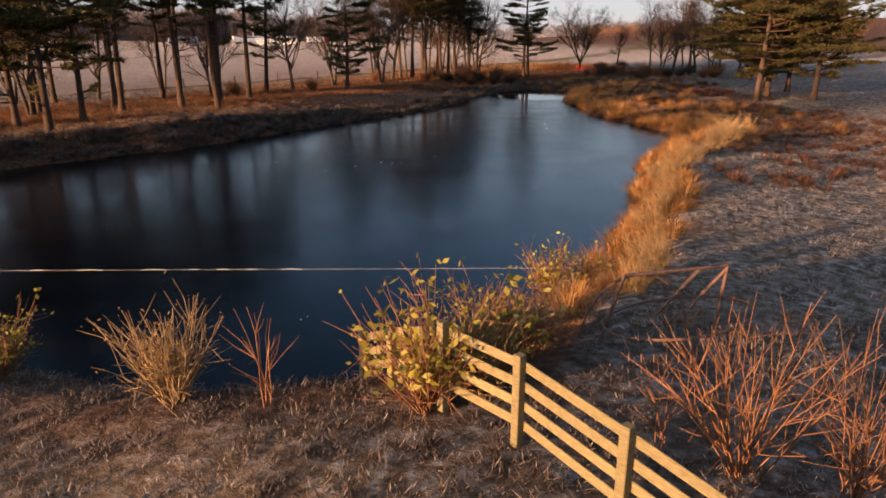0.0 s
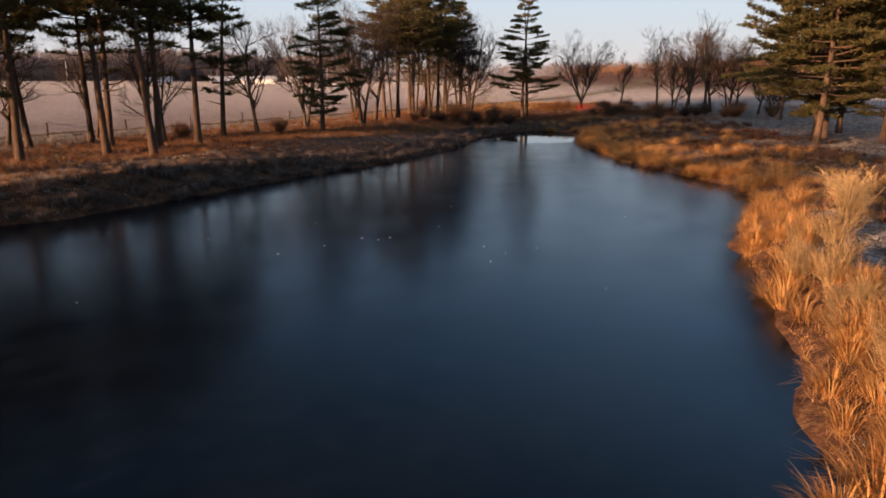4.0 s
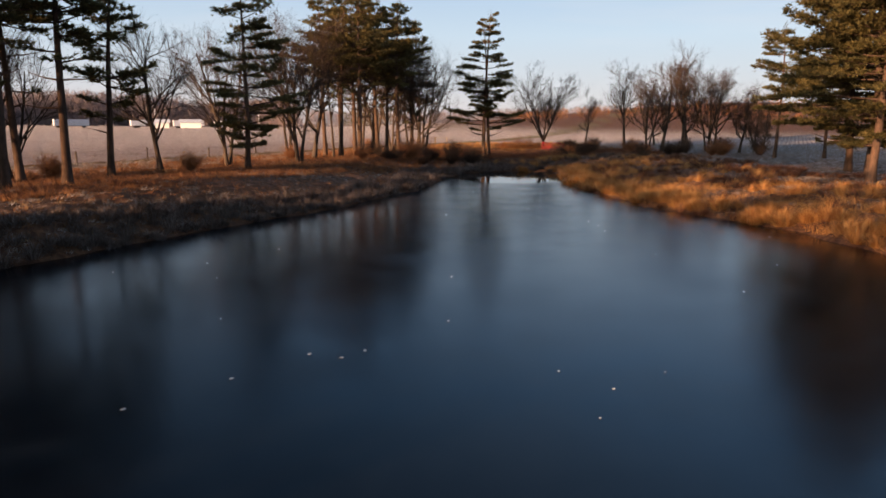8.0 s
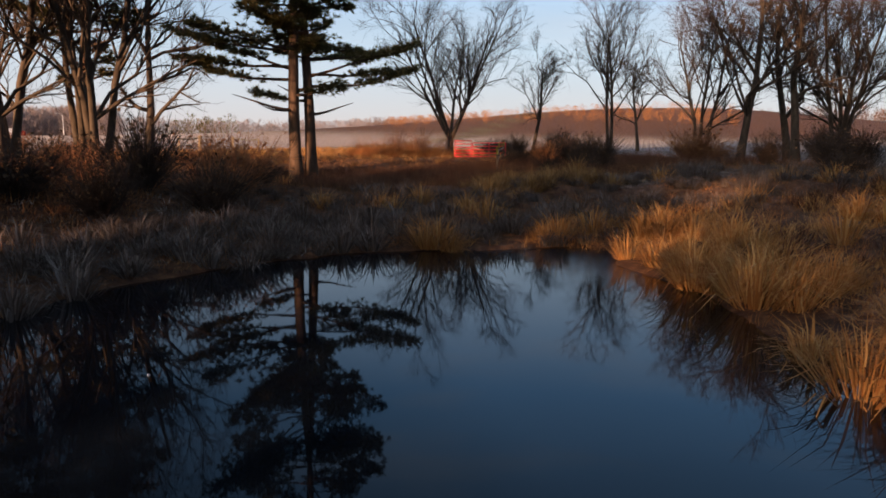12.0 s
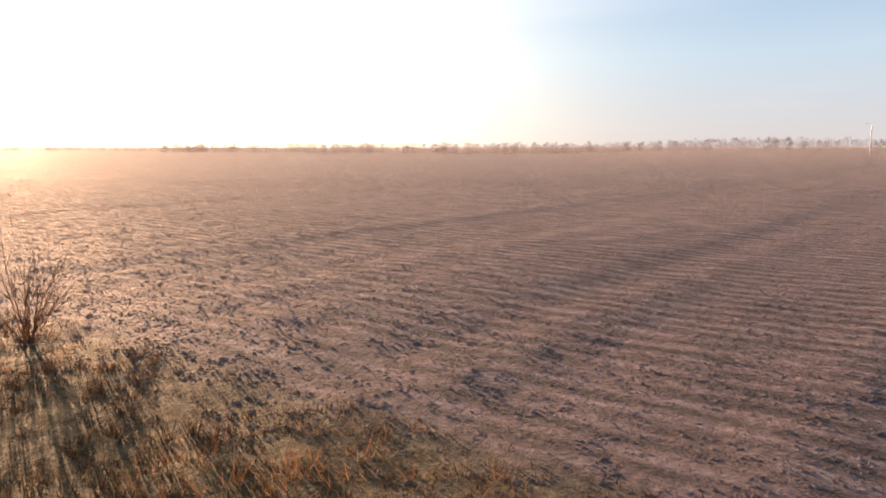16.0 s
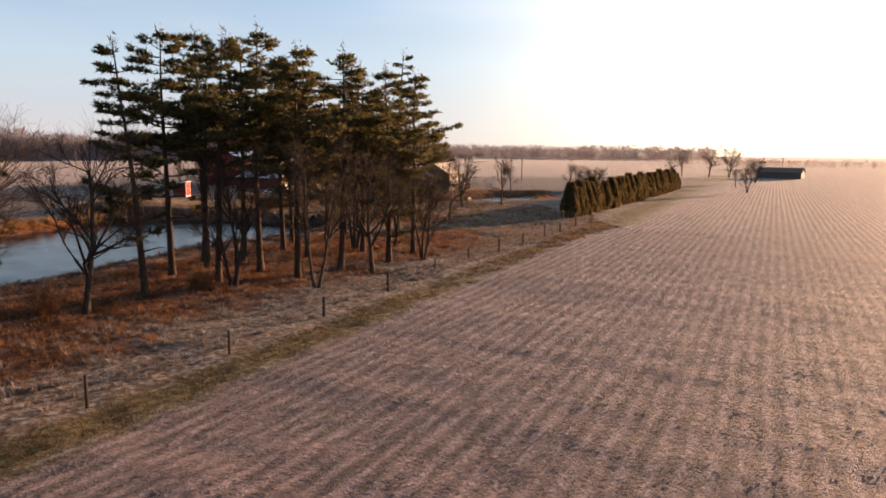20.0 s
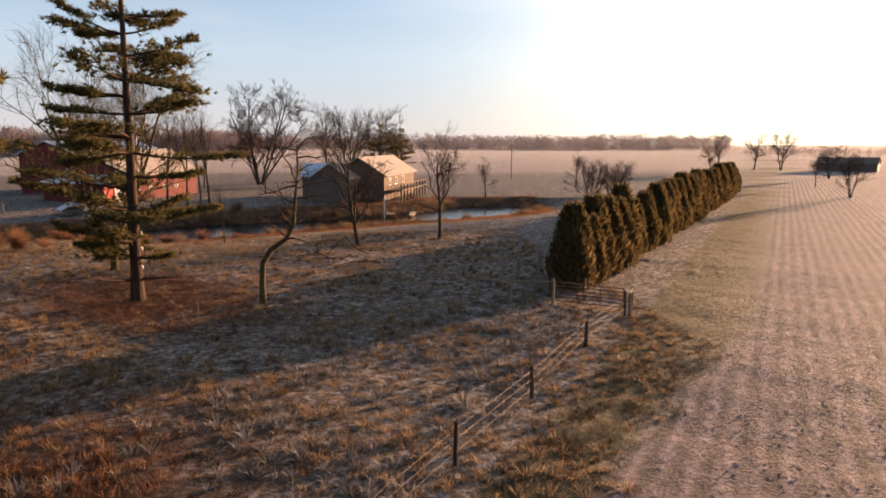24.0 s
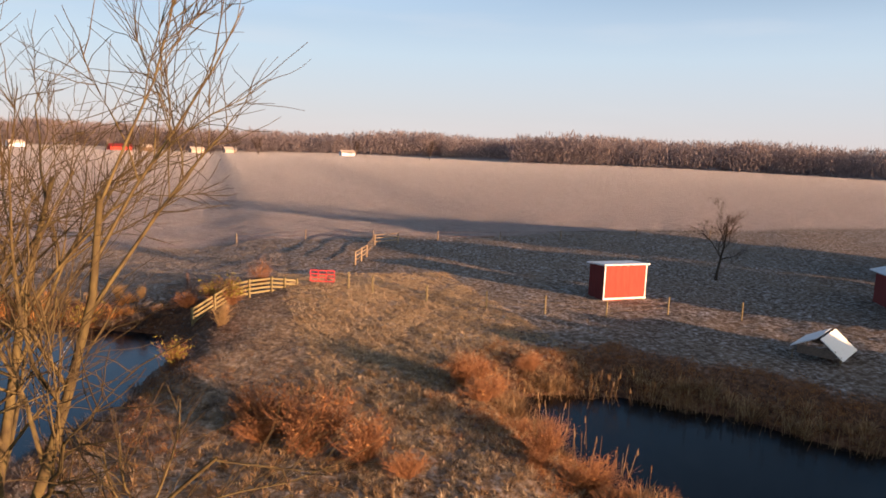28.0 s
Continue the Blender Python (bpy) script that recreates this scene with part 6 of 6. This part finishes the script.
# ---- far woods round the horizon ----
def far_woods(name, centre, y0, y1, dist, deep, tall, count, label, seed, material=None):
    rng = np.random.default_rng(seed)
    yaw = np.radians(rng.uniform(y0, y1, count))
    d = dist + deep * rng.random(count)
    x, y = centre[0] - d * np.sin(yaw), centre[1] + d * np.cos(yaw)
    z = land(x, y)
    h = tall * rng.uniform(0.6, 1.0, count) * (0.85 + 0.2 * wobble(x, y, 0.02, seed))
    per = 74
    f = rng.random((count, per)) ** 0.8
    r = h[:, None] * 0.42 * np.sin(np.clip(f, 0, 1) * 2.4 + 0.55) * rng.uniform(0.1, 1.0, (count, per)) ** 0.6
    a = rng.uniform(0, 6.283, (count, per))
    c = np.stack([x[:, None] + r * np.cos(a), y[:, None] + r * np.sin(a), z[:, None] + h[:, None] * f * 0.86], -1).reshape(-1, 3)
    dr = np.stack([np.cos(a) * 0.6, np.sin(a) * 0.6, np.ones_like(a)], -1).reshape(-1, 3) + rng.normal(size=(count * per, 3)) * 0.4
    hh = np.repeat(h, per)
    v, fc = blades(c, dr, hh * rng.uniform(0.08, 0.2, count * per), hh * rng.uniform(0.012, 0.035, count * per), rng)
    tv, tf = blades(np.column_stack([x, y, z - 0.3]), np.tile([0, 0, 1.0], (count, 1)) + rng.normal(size=(count, 3)) * 0.04, h * 0.9, h * 0.012, rng)
    return tagged(new(name, mesh_np(name, np.concatenate([v, tv]), np.concatenate([fc, tf + len(v)]), material or M_HAZEWOOD)), label, "woods", kind="stuff")


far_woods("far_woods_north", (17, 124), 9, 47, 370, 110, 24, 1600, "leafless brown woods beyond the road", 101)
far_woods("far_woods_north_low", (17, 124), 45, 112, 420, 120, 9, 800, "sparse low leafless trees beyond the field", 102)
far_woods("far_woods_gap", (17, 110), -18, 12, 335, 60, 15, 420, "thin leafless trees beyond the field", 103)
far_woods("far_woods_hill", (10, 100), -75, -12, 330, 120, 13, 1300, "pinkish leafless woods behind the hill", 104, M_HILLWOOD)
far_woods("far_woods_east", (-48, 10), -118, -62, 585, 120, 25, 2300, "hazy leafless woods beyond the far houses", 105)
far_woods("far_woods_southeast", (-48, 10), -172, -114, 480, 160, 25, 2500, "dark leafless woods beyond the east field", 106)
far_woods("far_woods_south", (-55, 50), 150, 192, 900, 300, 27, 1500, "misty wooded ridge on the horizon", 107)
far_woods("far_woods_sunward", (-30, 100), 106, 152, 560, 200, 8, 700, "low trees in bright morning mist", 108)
far_woods("far_conifers", (17, 110), -0.5, 5, 318, 12, 16, 16, "dark far conifers beyond the field", 109, M_NEEDLE)
far_woods("hill_brush", (10, 100), -44, -14, 170, 60, 3, 500, "rusty brush on the low hill", 110, M_RUSTGRASS)

# ---- ice details ----
rng_i = np.random.default_rng(121)
flakes = []
while len(flakes) < 40:
    x, y = rng_i.uniform(-24, 16), rng_i.uniform(15, 92)
    if float(from_shore(np.array(x), np.array(y), POND_1)) < -1.5:
        flakes.append((x, y))
flakes += [(-6.8, 39.2), (-3.8, 41.8), (-3.1, 41.5), (-2.6, 41.9), (-5.2, 40.5), (-0.5, 44)]
for k, (x, y) in enumerate(flakes):
    r = rng_i.uniform(0.010, 0.024) * (1.8 if k >= 40 else 1.0)
    n = 9
    a = np.linspace(0, 6.283, n, endpoint=False)
    rr = r * rng_i.uniform(0.6, 1.3, n)
    bm = bmesh.new()
    top = [bm.verts.new((rr[i] * math.cos(a[i]) * 1.5, rr[i] * math.sin(a[i]), 0.012)) for i in range(n)]
    bot = [bm.verts.new((rr[i] * math.cos(a[i]) * 1.6, rr[i] * math.sin(a[i]) * 1.1, 0.0)) for i in range(n)]
    bm.faces.new(top)
    for i in range(n):
        bm.faces.new((bot[i], bot[(i + 1) % n], top[(i + 1) % n], top[i]))
    tagged(part("frost_flake", bm, M_FROSTICE, None, "", pose(x, y, 0.003, 0, 0, rng_i.uniform(0, 360))), "small white frost flake lying on dark ice", "ice flake", "frost flakes")
rope = thing("float_rope", pose(0, 0, 0), "pale rope strung across the pond with thicker pieces for its glints", "rope")
ropex = np.linspace(-20, 3.7, 30)
part("strand", tube_bm(np.stack([ropex, 18.5 + 0.02 * ropex, 1.17 + 0.0 * ropex], 1), 0.003, 5), M_ROPE, rope)
# thicker pale pieces along the line stand in for its glints
for x, w in ((-11.6, 0.35), (-10.3, 0.7), (-8.5, 0.7), (-7.2, 0.3), (-6.4, 0.35), (-5.6, 0.35), (-4.6, 0.6)):
    part("float", tube_bm([(x, 18.5 + 0.02 * x, 1.17), (x + w / 2, 18.51 + 0.02 * x, 1.18), (x + w, 18.5 + 0.02 * x, 1.17)], 0.010, 7), M_ROPE, rope)
plain_post(3.75, 18.6, 0.7, 0.03, "short pale stake holding the rope on the bank", "rope stakes")
plain_post(-20.1, 18.0, 1.2, 0.022, "short pale stake holding the rope on the bank", "rope stakes")


# ---- clods on the crop field ----
rng_k = np.random.default_rng(141)
n_clod = 140000
pk = scatter(n_clod, (-92, 22), (16, 158), lambda x, y: zones(x, y)[0] * (1 - ease(field_side(x, y), 8, 42)) * ease(y, 22, 70), rng_k)
rk = 0.02 + 0.05 * rng_k.random(n_clod) ** 2.2
octa = np.array([(1, 0, -0.1), (0, 1, -0.1), (-1, 0, -0.1), (0, -1, -0.1), (0, 0, 0.4)])
ok = octa[None] * rk[:, None, None] * rng_k.uniform(0.6, 1.4, (n_clod, 5, 1))
turn_k = rng_k.uniform(0, 6.283, n_clod)
ck, sk = np.cos(turn_k)[:, None], np.sin(turn_k)[:, None]
vk = np.stack([ok[..., 0] * ck - ok[..., 1] * sk, ok[..., 0] * sk + ok[..., 1] * ck, ok[..., 2]], -1) + np.column_stack([pk, land(pk[:, 0], pk[:, 1])])[:, None]
tri = np.array([(0, 1, 4), (1, 2, 4), (2, 3, 4), (3, 0, 4)])
fk = (tri[None] + 5 * np.arange(n_clod)[:, None, None]).reshape(-1, 3)
tagged(new("field_clods", mesh_np("field_clods", vk.reshape(-1, 3), fk, M_CLOD)), "brown frosted clods of earth on the crop field", "clods", kind="stuff")

# white jugs hung on the big pine
for k, (dx, dy, dz) in enumerate([(-0.42, 0.1, 4.2), (-0.36, -0.2, 5.0), (-0.4, 0.15, 3.2)]):
    jug = thing("white_jug", pose(-38.95 + dx, 25.0 + dy, dz) @ Matrix.Diagonal((0.7, 0.7, 0.7, 1)), "small white plastic jug hanging on the pine trunk", "jug", "jugs on the pine")
    part("shell", mesh_np("shell", *tubes([(np.array([[0, 0, -0.02], [0, 0, 0.0], [0, 0, 0.2], [0, 0, 0.26], [0, 0, 0.32]]), [0.02, 0.1, 0.1, 0.04, 0.03])], 10), M_WHITE, True), None, jug)
    part("hanger", tube_bm([(0, 0, 0.3), (0.12, 0, 0.42)], 0.012, 5), M_IRON, jug)

# bare trees round the far farmhouses
for k, (yaw, d, h) in enumerate([(-85.6, 525, 17), (-86.8, 535, 19), (-89.6, 530, 18), (-91.4, 535, 20), (-93.2, 540, 16), (-101, 525, 12), (-107, 470, 15), (-80.6, 530, 13)]):
    x, y = polar((-48, 10), yaw, d)
    tree(BARES[(0, 2, 3)[k % 3]], x, y, h / 12, k * 71 % 360, "bare rounded tree beside the far farmhouses", "tree", "trees by the far houses")
